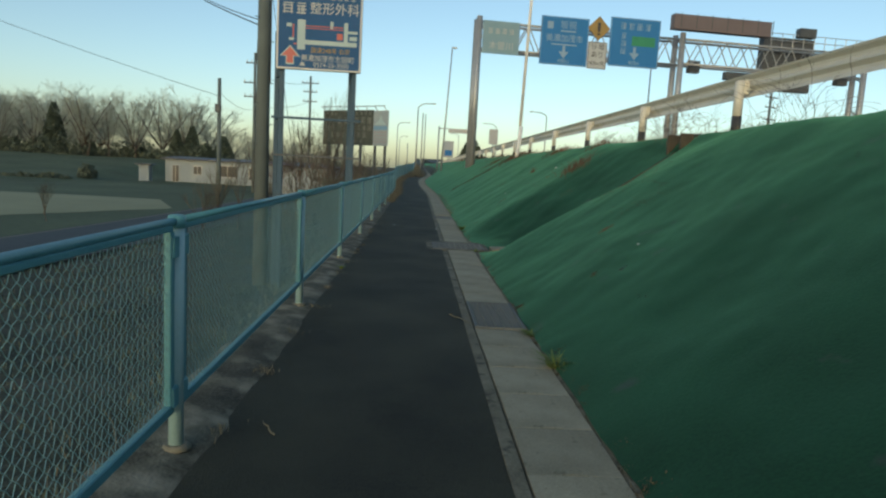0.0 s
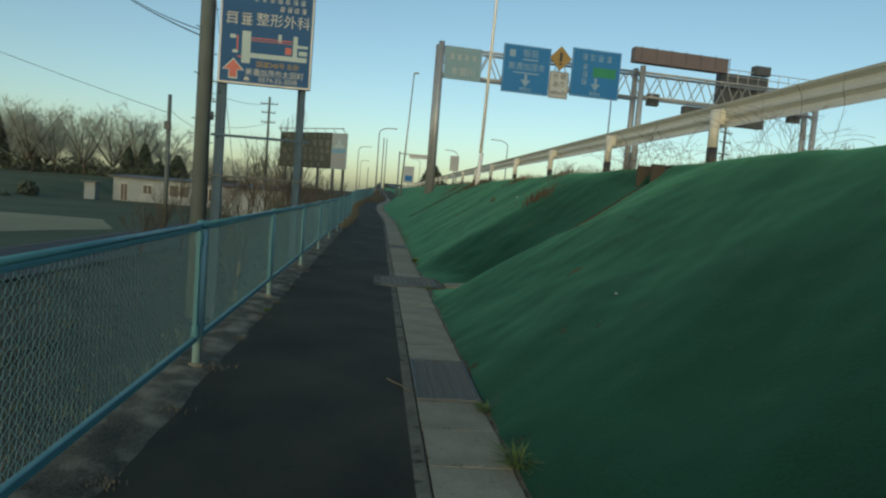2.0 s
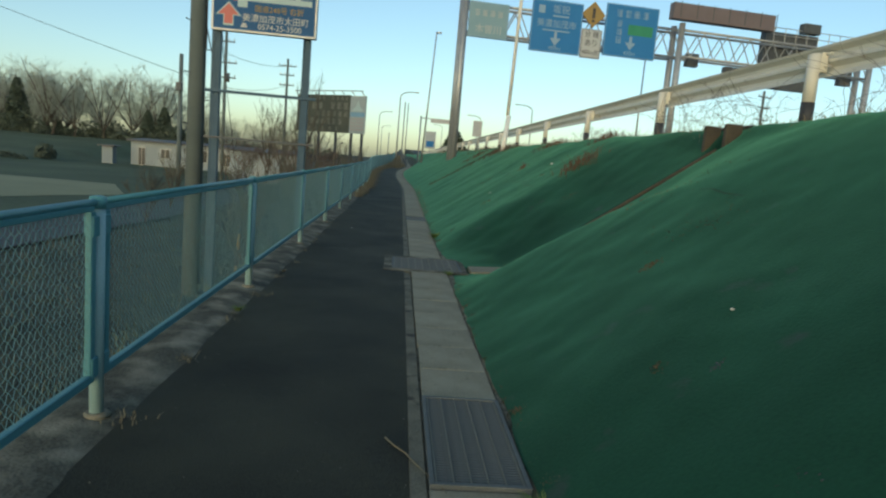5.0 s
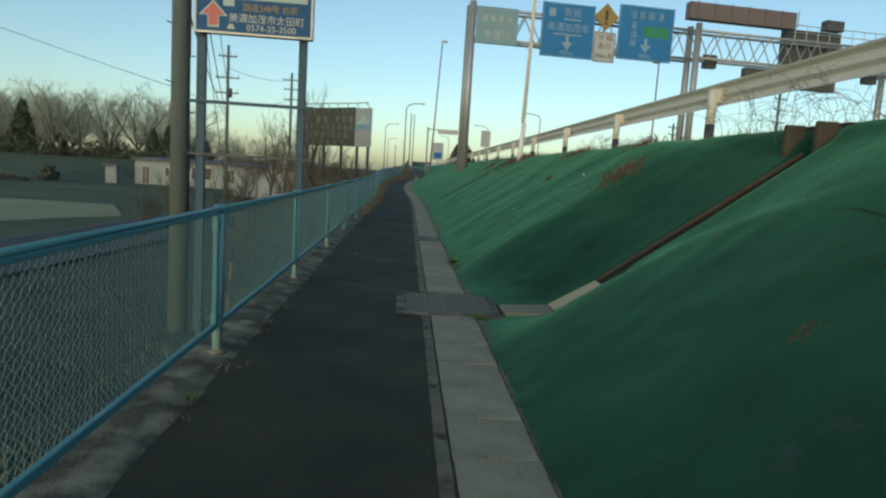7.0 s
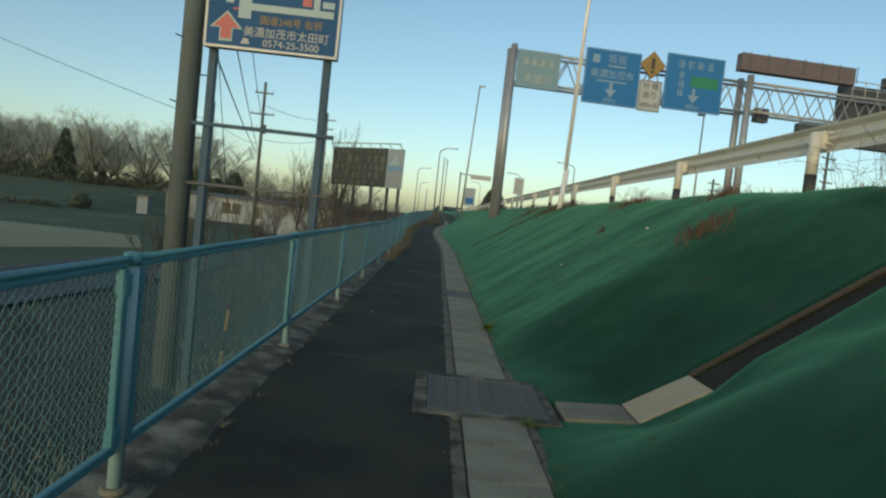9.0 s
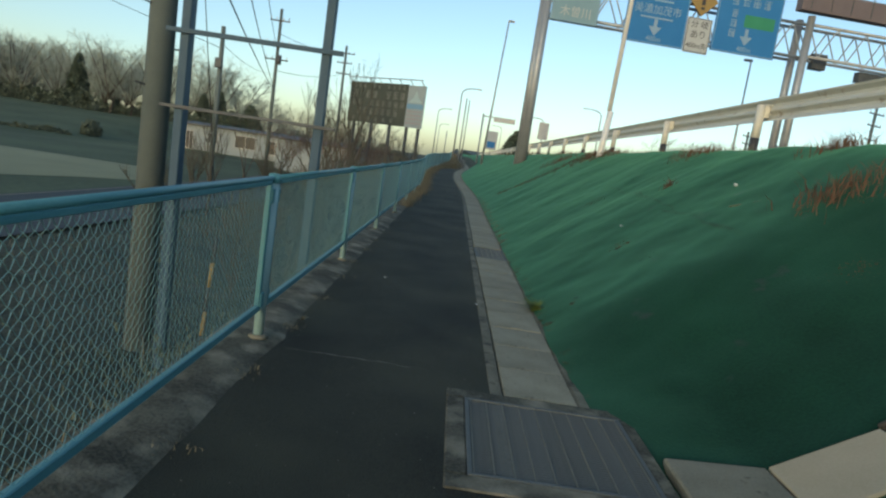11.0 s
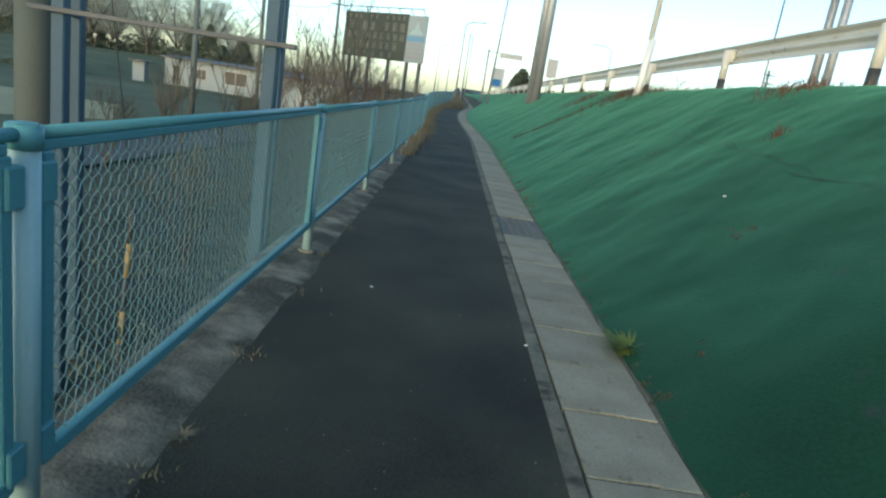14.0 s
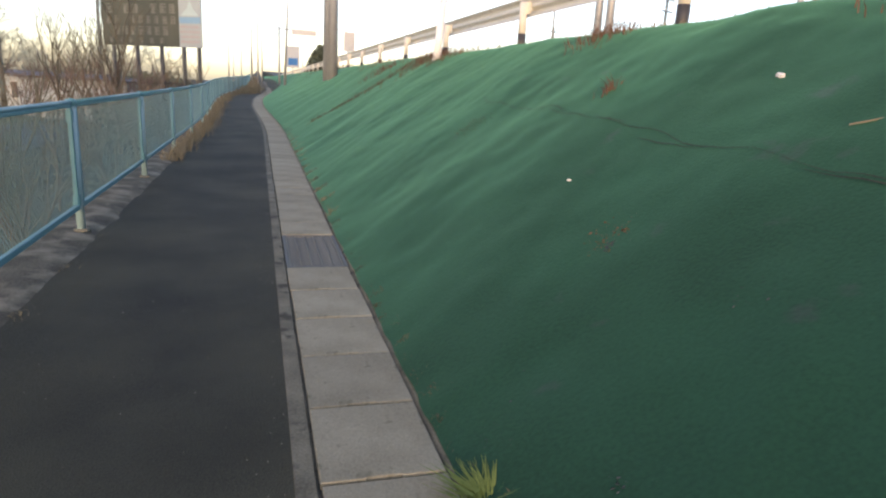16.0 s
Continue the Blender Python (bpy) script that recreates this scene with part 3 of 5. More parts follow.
sub = board("branch_sign", 6.62, 7.81, 7.73, 9.29, SY - 0.02, SIGN_WHITE, gantry, BLACK_BAND, label="white notice sign with black characters")
write(sub, "分 岐", 7.22, 8.99, 0.38, SY - 0.02, BLACK_BAND)
write(sub, "あり", 7.22, 8.53, 0.40, SY - 0.02, BLACK_BAND)
write(sub, "400m先", 7.22, 8.04, 0.31, SY - 0.02, BLACK_BAND)
vms = board("message_board", 11.78, 18.15, 10.4, 11.28, GY - 0.9, BROWN_BOARD, gantry, depth=0.5, label="dull brown electronic message board, switched off")
for i in range(7):
    rib = bmesh.new()
    box(rib, 12.2 + i, 12.24 + i, GY - 0.92, GY - 0.901, 10.5, 11.35)
    part("panel_joint", rib, DARK_STEEL, vms)
board("control_box", 18.71, 22.29, 7.50, 10.81, GY + 0.6, DARK_STEEL, gantry, depth=0.5, label="dull grey-brown board seen from behind")
board("control_box", 20.94, 22.06, 10.85, 11.42, GY + 0.2, DARK_STEEL, gantry, depth=0.5)
board("cabinet", 13.61, 14.32, 8.13, 8.86, GY + 0.2, DARK_STEEL, gantry, depth=0.4)
board("cabinet", 16.06, 18.04, 7.87, 8.34, GY + 0.1, DARK_STEEL, gantry, depth=0.4)
board("cabinet", 23.88, 24.67, 8.09, 8.94, GY + 0.2, DARK_STEEL, gantry, depth=0.4)
walkway = bmesh.new()
for z in (10.6, 11.0):
    tube(walkway, (19.0, GY + 0.4, z), (25.6, GY + 0.4, z), 0.025, sides=6)
for i in range(9):
    tube(walkway, (19.1 + i * 0.75, GY + 0.4, 10.0), (19.1 + i * 0.75, GY + 0.4, 11.0), 0.022, sides=6)
part("walkway_rail", walkway, STEEL, gantry)

# ---- clinic sign ----
clinic = thing("roadside_sign", "navy blue clinic direction sign on tall steel posts", "sign")
CY = 10.16
panel = board("sign_panel", -3.92, -2.02, 3.44, 5.36, CY, SIGN_NAVY, clinic, None, 0.12)
rim = bmesh.new()
for a, b, c, d in ((-3.94, -2.0, 3.41, 3.45), (-3.94, -2.0, 5.35, 5.39), (-3.945, -3.905, 3.452, 5.348), (-2.035, -1.995, 3.452, 5.348)):
    box(rim, a, b, CY - 0.012, CY + 0.13, c, d, 0.004)
part("sign_frame", rim, STEEL, panel)
spots = []
for i in range(2):
    glyph(spots, -3.70 + i * 0.305, 4.78, 0.28, i + 20)
for i in range(7):
    glyph(spots, -3.2 + i * 0.16, 5.22, 0.12, i + 30)
for i in range(4):
    glyph(spots, -2.66 + i * 0.15, 5.05, 0.12, i + 40)
bars(panel, CY, SIGN_WHITE, spots)
write(panel, "整形外科", -2.63, 4.78, 0.285, CY)
bars(panel, CY, MAP_PALE, [(-3.47, -3.29, 3.86, 4.53), (-3.29, -2.10, 3.98, 4.08), (-2.72, -2.65, 4.36, 4.52), (-2.40, -2.31, 4.081, 4.51), (-2.31, -2.09, 4.27, 4.33), (-2.27, -2.10, 4.12, 4.21), (-3.72, -3.60, 4.36, 4.44), (-3.66, -3.55, 4.06, 4.12)])
bars(panel, CY, SIGN_RED, [(-3.285, -2.42, 4.385, 4.405), (-3.285, -2.42, 4.335, 4.352), (-2.56, -2.43, 4.12, 4.26), (-3.58, -3.55, 4.125, 4.42), (-3.55, -3.475, 3.97, 4.0)])
write(panel, "国道248号 右折", -2.70, 3.85, 0.135, CY, SIGN_YELLOW)
up = bmesh.new()
face = up.faces.new([up.verts.new((-3.63 + px * 0.19, CY - 0.004, 3.71 + pz * 0.185)) for px, pz in ((-0.4, -0.9), (0.4, -0.9), (0.4, 0.0), (1, 0.0), (0, 1.1), (-1, 0.0), (-0.4, 0.0))])
ext = bmesh.ops.extrude_face_region(up, geom=[face])
for g in ext["geom"]:
    if isinstance(g, bmesh.types.BMVert):
        g.co.y -= 0.006
part("arrow", up, SIGN_RED, panel)
edge_bm = bmesh.new()
edge_bm.faces.new([edge_bm.verts.new((-3.63 + px * 0.225, CY - 0.0025, 3.71 + pz * 0.215)) for px, pz in ((-0.42, -0.93), (0.42, -0.93), (0.42, -0.06), (1.05, -0.06), (0, 1.1), (-1.05, -0.06), (-0.42, -0.06))])
part("arrow_edge", edge_bm, MAP_PALE, panel)
write(panel, "美濃加茂市太田町", -2.76, 3.67, 0.155, CY)
write(panel, "0574-25-3500", -2.68, 3.53, 0.145, CY)
bars(panel, CY, SIGN_WHITE, [(-3.4, -3.28, 3.50, 3.53), (-3.38, -3.30, 3.535, 3.575)])
for x, xr in ((-3.84, -4.10), (-2.16, -2.30)):
    for px, dy, top in ((x, 0.18, 5.2), (xr, 0.85, 4.4)):
        bm = bmesh.new()
        box(bm, px - 0.055, px + 0.055, CY + dy - 0.05, CY + dy + 0.05, -1.9, top, 0.01)
        part("post", bm, BLUE_STEEL, clinic)
    for z in (1.42, 2.3, 3.3):
        bm = bmesh.new()
        tube(bm, (x, CY + 0.2, z), (xr, CY + 0.84, z), 0.025, sides=6)
        part("tie", bm, BLUE_STEEL, clinic)
for z, r, material in ((2.3, 0.028, BLUE_STEEL), (1.42, 0.02, DARK_STEEL)):
    bm = bmesh.new()
    box(bm, -4.05, -1.95, CY + 0.08, CY + 0.128, z - r, z + r, 0.005)
    part("crossbar", bm, material, clinic)


# ---- utility poles and cables ----
def utility_pole(name, label, x, y, base, top, r0, r1, material, arms=(), face=0):
    ob = thing(name, label, "utility pole", (x, y, base), face)
    bm = bmesh.new()
    tube(bm, (0, 0, -0.3), (0, 0, top - base), r0, r1, 18)
    part("shaft", bm, material, ob)
    for z, half in arms:
        bm = bmesh.new()
        box(bm, -half, half, -0.05 - r1, 0.03 - r1, z - base - 0.05, z - base + 0.05, 0.008)
        arm = part("crossarm", bm, DARK_STEEL, ob)
        for s in (-0.9, -0.35, 0.35, 0.9):
            bm = bmesh.new()
            tube(bm, (s * half, -0.01 - r1, z - base + 0.05), (s * half, -0.01 - r1, z - base + 0.27), 0.045, 0.03, 8)
            part("insulator", bm, SIGN_WHITE, arm)
    return ob


near_pole = utility_pole("utility_pole", "thick grey concrete utility pole with step bolts", -4.41, 10.92, -1.86, 11.5, 0.18, 0.13, POLE_CONCRETE)
for i in range(16):
    bm = bmesh.new()
    a = 0.9 if i % 2 else -2.2
    r = 0.18 - 0.05 * (3.5 + i * 0.5) / 13.4
    tube(bm, (math.cos(a) * r * 0.9, math.sin(a) * r * 0.9, 3.5 + i * 0.5), (math.cos(a) * (r + 0.13), math.sin(a) * (r + 0.13), 3.52 + i * 0.5), 0.011, sides=6)
    part("step_bolt", bm, DARK_STEEL, near_pole)
for z in (4.6, 4.75, 5.9, 7.35):
    bm = bmesh.new()
    tube(bm, (0, 0, z), (0, 0, z + 0.04), 0.178 - 0.0037 * z, sides=18)
    part("band", bm, DARK_STEEL, near_pole)
bm = bmesh.new()
tube(bm, (0.165, -0.03, 5.0), (0.14, -0.03, 12.5), 0.022, sides=8)
part("conduit", bm, DARK_STEEL, near_pole)
thin = utility_pole("utility_pole", "slim dark utility pole with a small transformer box", -13.2, 36.0, -1.86, 6.15, 0.15, 0.11, POLE_CONCRETE)
bm = bmesh.new()
box(bm, -0.18, 0.18, -0.35, -0.1, 5.9, 6.4, 0.03)
part("junction_box", bm, DARK_STEEL, thin)
far_pole = utility_pole("utility_pole", "tall utility pole with several crossarms", -15.3, 52.8, -1.86, 10.5, 0.16, 0.11, POLE_CONCRETE, ((9.6, 0.75), (7.9, 0.95), (6.7, 0.9)))
bm = bmesh.new()
tube(bm, (0.25, -0.3, 8.2), (0.25, -0.3, 8.9), 0.2, sides=12)
part("transformer", bm, DARK_STEEL, far_pole)
utility_pole("utility_pole", "distant utility pole with crossarms", -13.6, 71.5, -1.5, 11.2, 0.17, 0.12, POLE_CONCRETE, ((10.4, 1.0), (9.4, 0.8), (8.3, 0.8)))


def cable(a, b, sag, r=0.012, owner="cable"):
    a, b = Vector(a), Vector(b)
    bm = bmesh.new()
    last = a
    for i in range(1, 17):
        s = i / 16
        p = a.lerp(b, s) - Vector((0, 0, sag * 4 * s * (1 - s)))
        tube(bm, last, p, r, sides=5, caps=False)
        last = p
    ob = link("cable", bm, CABLE)
    return tagged(ob, "black overhead cable slung between utility poles", "cable", group="overhead cables")


cable((-13.2, 36.0, 5.05), (-39, 36, 12.9), 0.3, 0.016)
cable((-13.2, 36.0, 5.3), (-15.3, 52.8, 5.6), 0.4, 0.014)
cable((-4.55, 10.92, 4.5), (-15, 30, 11.0), 0.2, 0.016)
cable((-4.55, 10.92, 4.62), (-15, 30, 11.2), 0.3, 0.012)
cable((-4.41, 10.92, 4.25), (-15.3, 52.8, 4.5), 0.25, 0.02)
cable((-4.41, 10.92, 6.1), (-15.3, 52.8, 4.6), 0.3, 0.02)
cable((-4.41, 10.92, 8.6), (-15.3, 52.8, 7.4), 0.6, 0.02)
cable((-15.3, 52.8, 8.7), (-13.6, 71.5, 10.4), 0.4, 0.02)
cable((-15.3, 52.8, 5.9), (-13.6, 71.5, 8.3), 0.4, 0.02)


guard_rod = thing("guy_guard", "yellow and black striped guy wire guard", "guy guard", (-3.46, 10.64, -1.85))
for k in range(5):
    bm = bmesh.new()
    tube(bm, (0.02 * k, 0, 0.05 + 0.33 * k), (0.02 * (k + 1), 0, 0.05 + 0.33 * (k + 1)), 0.028, sides=10)
    part("stripe", bm, BLACK_BAND if k % 2 == 0 else SIGN_YELLOW, guard_rod)
bm = bmesh.new()
tube(bm, (0.1, 0, 1.7), (-0.85, 0.25, 7.6), 0.006, sides=5)
part("guy_wire", bm, CABLE, guard_rod)


# ---- lamp posts and far road furniture ----
def street_lamp(x, y, base, top, reach, r=0.1, label="grey steel street lamp with a curved arm"):
    ob = thing("street_lamp", label, "street lamp", (x, y, base), group="street lamps")
    h = top - base
    bm = bmesh.new()
    tube(bm, (0, 0, -0.2), (0, 0, h - 0.8), r, r * 0.6, 12)
    part("pole", bm, STEEL, ob)
    bm = bmesh.new()
    last = Vector((0, 0, h - 0.8))
    for i in range(1, 9):
        a = radians(90) * i / 8
        p = Vector((reach * 0.7 * (1 - math.cos(a)), 0, h - 0.8 + 0.8 * math.sin(a)))
        tube(bm, last, p, r * 0.55, sides=8)
        last = p
    tube(bm, last, (reach, 0, h + 0.03), r * 0.5, sides=8)
    part("arm", bm, STEEL, ob)
    bm = bmesh.new()
    s = 1 if reach > 0 else -1
    box(bm, min(reach, reach + s * 0.55), max(reach, reach + s * 0.55), -0.13, 0.13, h - 0.05, h + 0.1, 0.03)
    part("lamp_head", bm, STEEL, ob)
    return ob


street_lamp(-0.9, 85, 1.0, 10.2, 1.9, 0.12)
street_lamp(-5.1, 127, 0.8, 10.3, 2.0, 0.12)
street_lamp(-6.5, 190, 1.0, 10.5, 2.0, 0.12)
street_lamp(19.4, 96, 2.0, 11.0, -2.2, 0.12)
street_lamp(13.6, 113, 2.0, 10.0, -1.9, 0.12)
street_lamp(10.2, 170, 2.0, 11.0, -1.9, 0.12)

tall = thing("lamp_mast", "tall slim grey mast with a small lamp head", "lamp post", (1.42, 50, 0.45))
bm = bmesh.new()
tube(bm, (0, 0, 0), (0.45, 0, 11.0), 0.08, 0.045, 12)
part("pole", bm, STEEL, tall)
bm = bmesh.new()
box(bm, 0.4, 0.85, -0.1, 0.1, 10.98, 11.1, 0.02)
part("lamp_head", bm, STEEL, tall)

white_pole = thing("lamp_post", "slim white steel pole standing beside the guardrail", "lamp post", (3.26, 19.7, 2.0))
bm = bmesh.new()
tube(bm, (0, 0, -0.5), (0.12, 0, 1.1), 0.085, 0.08, 14)
part("sleeve", bm, WHITE_PAINT, white_pole)
bm = bmesh.new()
tube(bm, (0.08, 0, 1.1), (0.3, 0, 11.5), 0.062, 0.045, 14)
part("pole", bm, WHITE_PAINT, white_pole)

rsign = thing("road_sign", "small grey overhead road sign on an arm, seen from behind", "road sign", (1.5, 63, 0.85))
bm = bmesh.new()
tube(bm, (0, 0, -0.5), (0, 0, 4.9), 0.09, 0.08, 10)
part("pole", bm, STEEL, rsign)
bm = bmesh.new()
tube(bm, (0, 0, 4.7), (1.3, 0, 4.7), 0.05, sides=8)
part("arm", bm, STEEL, rsign)
board("sign_panel", 1.0, 3.0, 4.3, 4.75, -0.1, STEEL, rsign)
rsign2 = thing("road_sign", "grey back of a square road sign on a pole", "road sign", (7.9, 68, 2.1))
bm = bmesh.new()
tube(bm, (0, 0, -0.3), (0, 0, 3.2), 0.06, sides=8)
part("pole", bm, STEEL, rsign2)
board("sign_panel", -0.5, 0.5, 2.3, 4.0, -0.12, STEEL, rsign2)
rsign3 = thing("road_sign", "pale information board on short posts beside the road", "road sign", (2.75, 66, 1.2))
bm = bmesh.new()
tube(bm, (0, 0, -0.5), (0, 0, 2.9), 0.05, sides=8)
part("pole", bm, STEEL, rsign3)
board("sign_panel", -0.55, 0.55, 1.4, 3.2, -0.12, SIGN_WHITE, rsign3)
board("sign_panel", -0.4, 0.4, 1.6, 2.2, -0.14, SIGN_BLUE, rsign3, depth=0.015)

# ---- billboard ----
bill = thing("billboard", "large faded dark billboard with a blue and white panel", "billboard", (-5.55, 44.6, -1.8), -38)
board("panel", -3.45, 1.9, 4.55, 7.2, 0, BILLBOARD, bill)
right = board("panel", 1.905, 3.35, 4.55, 7.15, -0.004, BOARD_PALE, bill, label="pale panel with a blue band and a white peak")
bm = bmesh.new()
box(bm, 1.95, 3.3, -0.016, -0.006, 5.72, 6.02)
part("print", bm, BOARD_BLUE, right)
peak = bmesh.new()
for x0, x1, z1 in ((2.05, 3.2, 6.6), (2.3, 3.0, 6.85)):
    a, b, c = [peak.verts.new((px, -0.009 if z1 < 6.7 else -0.011, pz)) for px, pz in ((x0, 6.1), (x1, 6.1), ((x0 + x1) / 2, z1))]
    peak.faces.new((a, b, c))
part("print", peak, MAP_PALE, right, "white mountain peak")
spots = []
for row in range(4):
    for i in range(9):
        glyph(spots, 2.05 + i * 0.14, 5.55 - row * 0.24, 0.13, i + row * 11)
bars(right, -0.006, BOARD_PINK, spots)
spots = []
for row, (count, size) in enumerate(((11, 0.26), (8, 0.52), (9, 0.40), (9, 0.46), (7, 0.30))):
    for i in range(count):
        if (i * 7 + row * 3) % 11 < 9:
            glyph(spots, -3.2 + (i + 0.5) * 5.0 / count, (6.95, 6.42, 5.86, 5.32, 4.82)[row], size, i + 20 * row + 60)
bars(bill, 0, BOARD_TEXT, spots)
for x in (-2.9, -1.2, 0.5, 2.0, 3.0):
    bm = bmesh.new()
    box(bm, x - 0.08, x + 0.08, 0.1, 0.26, -0.2, 7.1, 0.01)
    part("post", bm, DARK_STEEL, bill)
bm = bmesh.new()
tube(bm, (-3.4, -0.3, 7.45), (3.3, -0.3, 7.45), 0.035, sides=6)
for i in range(8):
    tube(bm, (-3.3 + i * 0.92, 0.05, 7.15), (-3.3 + i * 0.92, -0.3, 7.45), 0.03, sides=6)
part("lamp_rail", bm, STEEL, bill)


# ---- low white building ----
def house(name, label, at, turn, w, d, h, windows, roof_rise=0.5):
    ob = thing(name, label, "building", at, turn)
    bm = bmesh.new()
    box(bm, 0, w, 0, d, -0.4, h)
    part("wall", bm, HOUSE_WALL, ob)
    bm = bmesh.new()
    r = [bm.verts.new(p) for p in ((-0.3, -0.4, h), (w + 0.3, -0.4, h), (w + 0.3, d + 0.4, h), (-0.3, d + 0.4, h), (-0.3, -0.4, h + 0.14), (w + 0.3, -0.4, h + 0.14), (w + 0.3, d + 0.4, h + 0.14), (-0.3, d + 0.4, h + 0.14), (-0.3, d / 2, h + roof_rise), (w + 0.3, d / 2, h + roof_rise))]
    for f in ((0, 1, 5, 4), (3, 7, 6, 2), (0, 3, 2, 1), (4, 5, 9, 8), (6, 7, 8, 9), (0, 4, 8, 7, 3), (1, 2, 6, 9, 5)):
        bm.faces.new([r[i] for i in f])
    part("roof", bm, ROOF, ob)
    for x0, x1, z0, z1 in windows:
        bm = bmesh.new()
        box(bm, x0, x1, -0.06, 0.02, z0, z1)
        win = part("window", bm, STEEL, ob)
        bm = bmesh.new()
        mid = (x0 + x1) / 2
        box(bm, x0 + 0.06, mid - 0.03, -0.075, -0.05, z0 + 0.06, z1 - 0.06)
        box(bm, mid + 0.03, x1 - 0.06, -0.08, -0.05, z0 + 0.06, z1 - 0.06)
        part("pane", bm, WINDOW, win)
    return ob


house("house", "long low white building with dark windows", (-29.0, 68, -1.8), -4, 17, 7, 2.5, ((0.8, 1.6, 0, 1.9), (3.2, 4.2, 0.9, 1.9), (6.0, 8.2, 0.8, 2.1), (9.5, 11.0, 0.6, 2.0)), 0.35)
house("house", "plain white flat-roofed shed wall", (-15.5, 56, -1.8), -30, 8.5, 5, 2.5, (), 0.2)
house("shed", "small pale storage hut in the field", (-31.1, 66, -1.8), 5, 1.05, 1.2, 1.75, (), 0.08)


# ---- plants ----
def limb(verts, faces, a, b, r0, r1, sides=3):
    d = (b - a).normalized()
    u = d.orthogonal().normalized()
    w = d.cross(u)
    i0 = len(verts)
    for p, r in ((a, r0), (b, r1)):
        for k in range(sides):
            q = p + (u * math.cos(2 * math.pi * k / sides) + w * math.sin(2 * math.pi * k / sides)) * r
            verts.append(q)
    for k in range(sides):
        m = (k + 1) % sides
        faces.append((i0 + k, i0 + m, i0 + sides + m, i0 + sides + k))


def grow(out, rng, at, way, length, r, level, deepest, spread, fan):
    verts, faces = out[0] if level < 2 else out[1]
    mid = at + (way + Vector((rng.uniform(-1, 1), rng.uniform(-1, 1), 0.2)) * 0.12).normalized() * length * 0.55
    end = mid + (way + Vector((rng.uniform(-1, 1), rng.uniform(-1, 1), 0.5)) * 0.22).normalized() * length * 0.45
    sides = 6 if level == 0 else (4 if level < 3 else 3)
    limb(verts, faces, at, mid, r, r * 0.8, sides)
    limb(verts, faces, mid, end, r * 0.8, r * 0.6, sides)
    if level >= deepest:
        return
    for k in range(fan + (1 if rng.random() < 0.4 else 0)):
        a = 2 * math.pi * (k / fan + rng.random() * 0.3)
        side = Vector((math.cos(a), math.sin(a), 0))
        new_way = (way * rng.uniform(0.6, 1.0) + side * spread * rng.uniform(0.6, 1.2) + Vector((0, 0, 0.22))).normalized()
        start = end if rng.random() < 0.6 else mid.lerp(end, rng.random())
        grow(out, rng, start, new_way, length * rng.uniform(0.6, 0.82), r * 0.6, level + 1, deepest, spread, fan)


def bare_tree(label, height, seed, deepest=5, fan=3, spread=0.75, r=0.2, twig=NEAR_TWIG):
    rng = random.Random(seed)
    out = (([], []), ([], []))
    grow(out, rng, Vector((0, 0, -0.2)), Vector((0, 0, 1)), height * 0.2, r, 0, deepest, spread, fan)
    top = max(v.z for v in out[1][0])
    k = height / top
    ob = thing("shrub", label, "shrub")
    for pn, (verts, faces), material in (("trunk", out[0], BARK), ("crown", out[1], twig)):
        me = bpy.data.meshes.new(pn)
        me.from_pydata([v * k for v in verts], [], faces)
        me.materials.append(material)
        new(pn, me).parent = ob
    return ob


def evergreen(label, height, seed, width):
    rng = random.Random(seed)
    ob = thing("tree", label, "tree")
    bm = bmesh.new()
    tube(bm, (0, 0, -0.3), (0, 0, height * 0.9), 0.22, 0.03, 8)
    part("trunk", bm, BARK, ob)
    verts, faces = [], []
    for i in range(2600):
        s = rng.random() ** 0.8
        z = height * (0.06 + 0.94 * s)
        rad = width * (1 - s) ** 0.75 * rng.random() ** 0.4 + 0.1
        a = rng.random() * 6.283
        c = Vector((math.cos(a) * rad, math.sin(a) * rad, z))
        e = 0.16 + 0.2 * rng.random()
        i0 = len(verts)
        for _ in range(4):
            verts.append(c + Vector((rng.uniform(-1, 1), rng.uniform(-1, 1), rng.uniform(-1, 0.7))) * e)
        faces += [(i0, i0 + 1, i0 + 2), (i0, i0 + 2, i0 + 3), (i0 + 1, i0 + 3, i0 + 2)]
    me = bpy.data.meshes.new("crown")
    me.from_pydata(verts, [], faces)
    me.materials.append(CONIFER)
    new("crown", me).parent = ob
    return ob


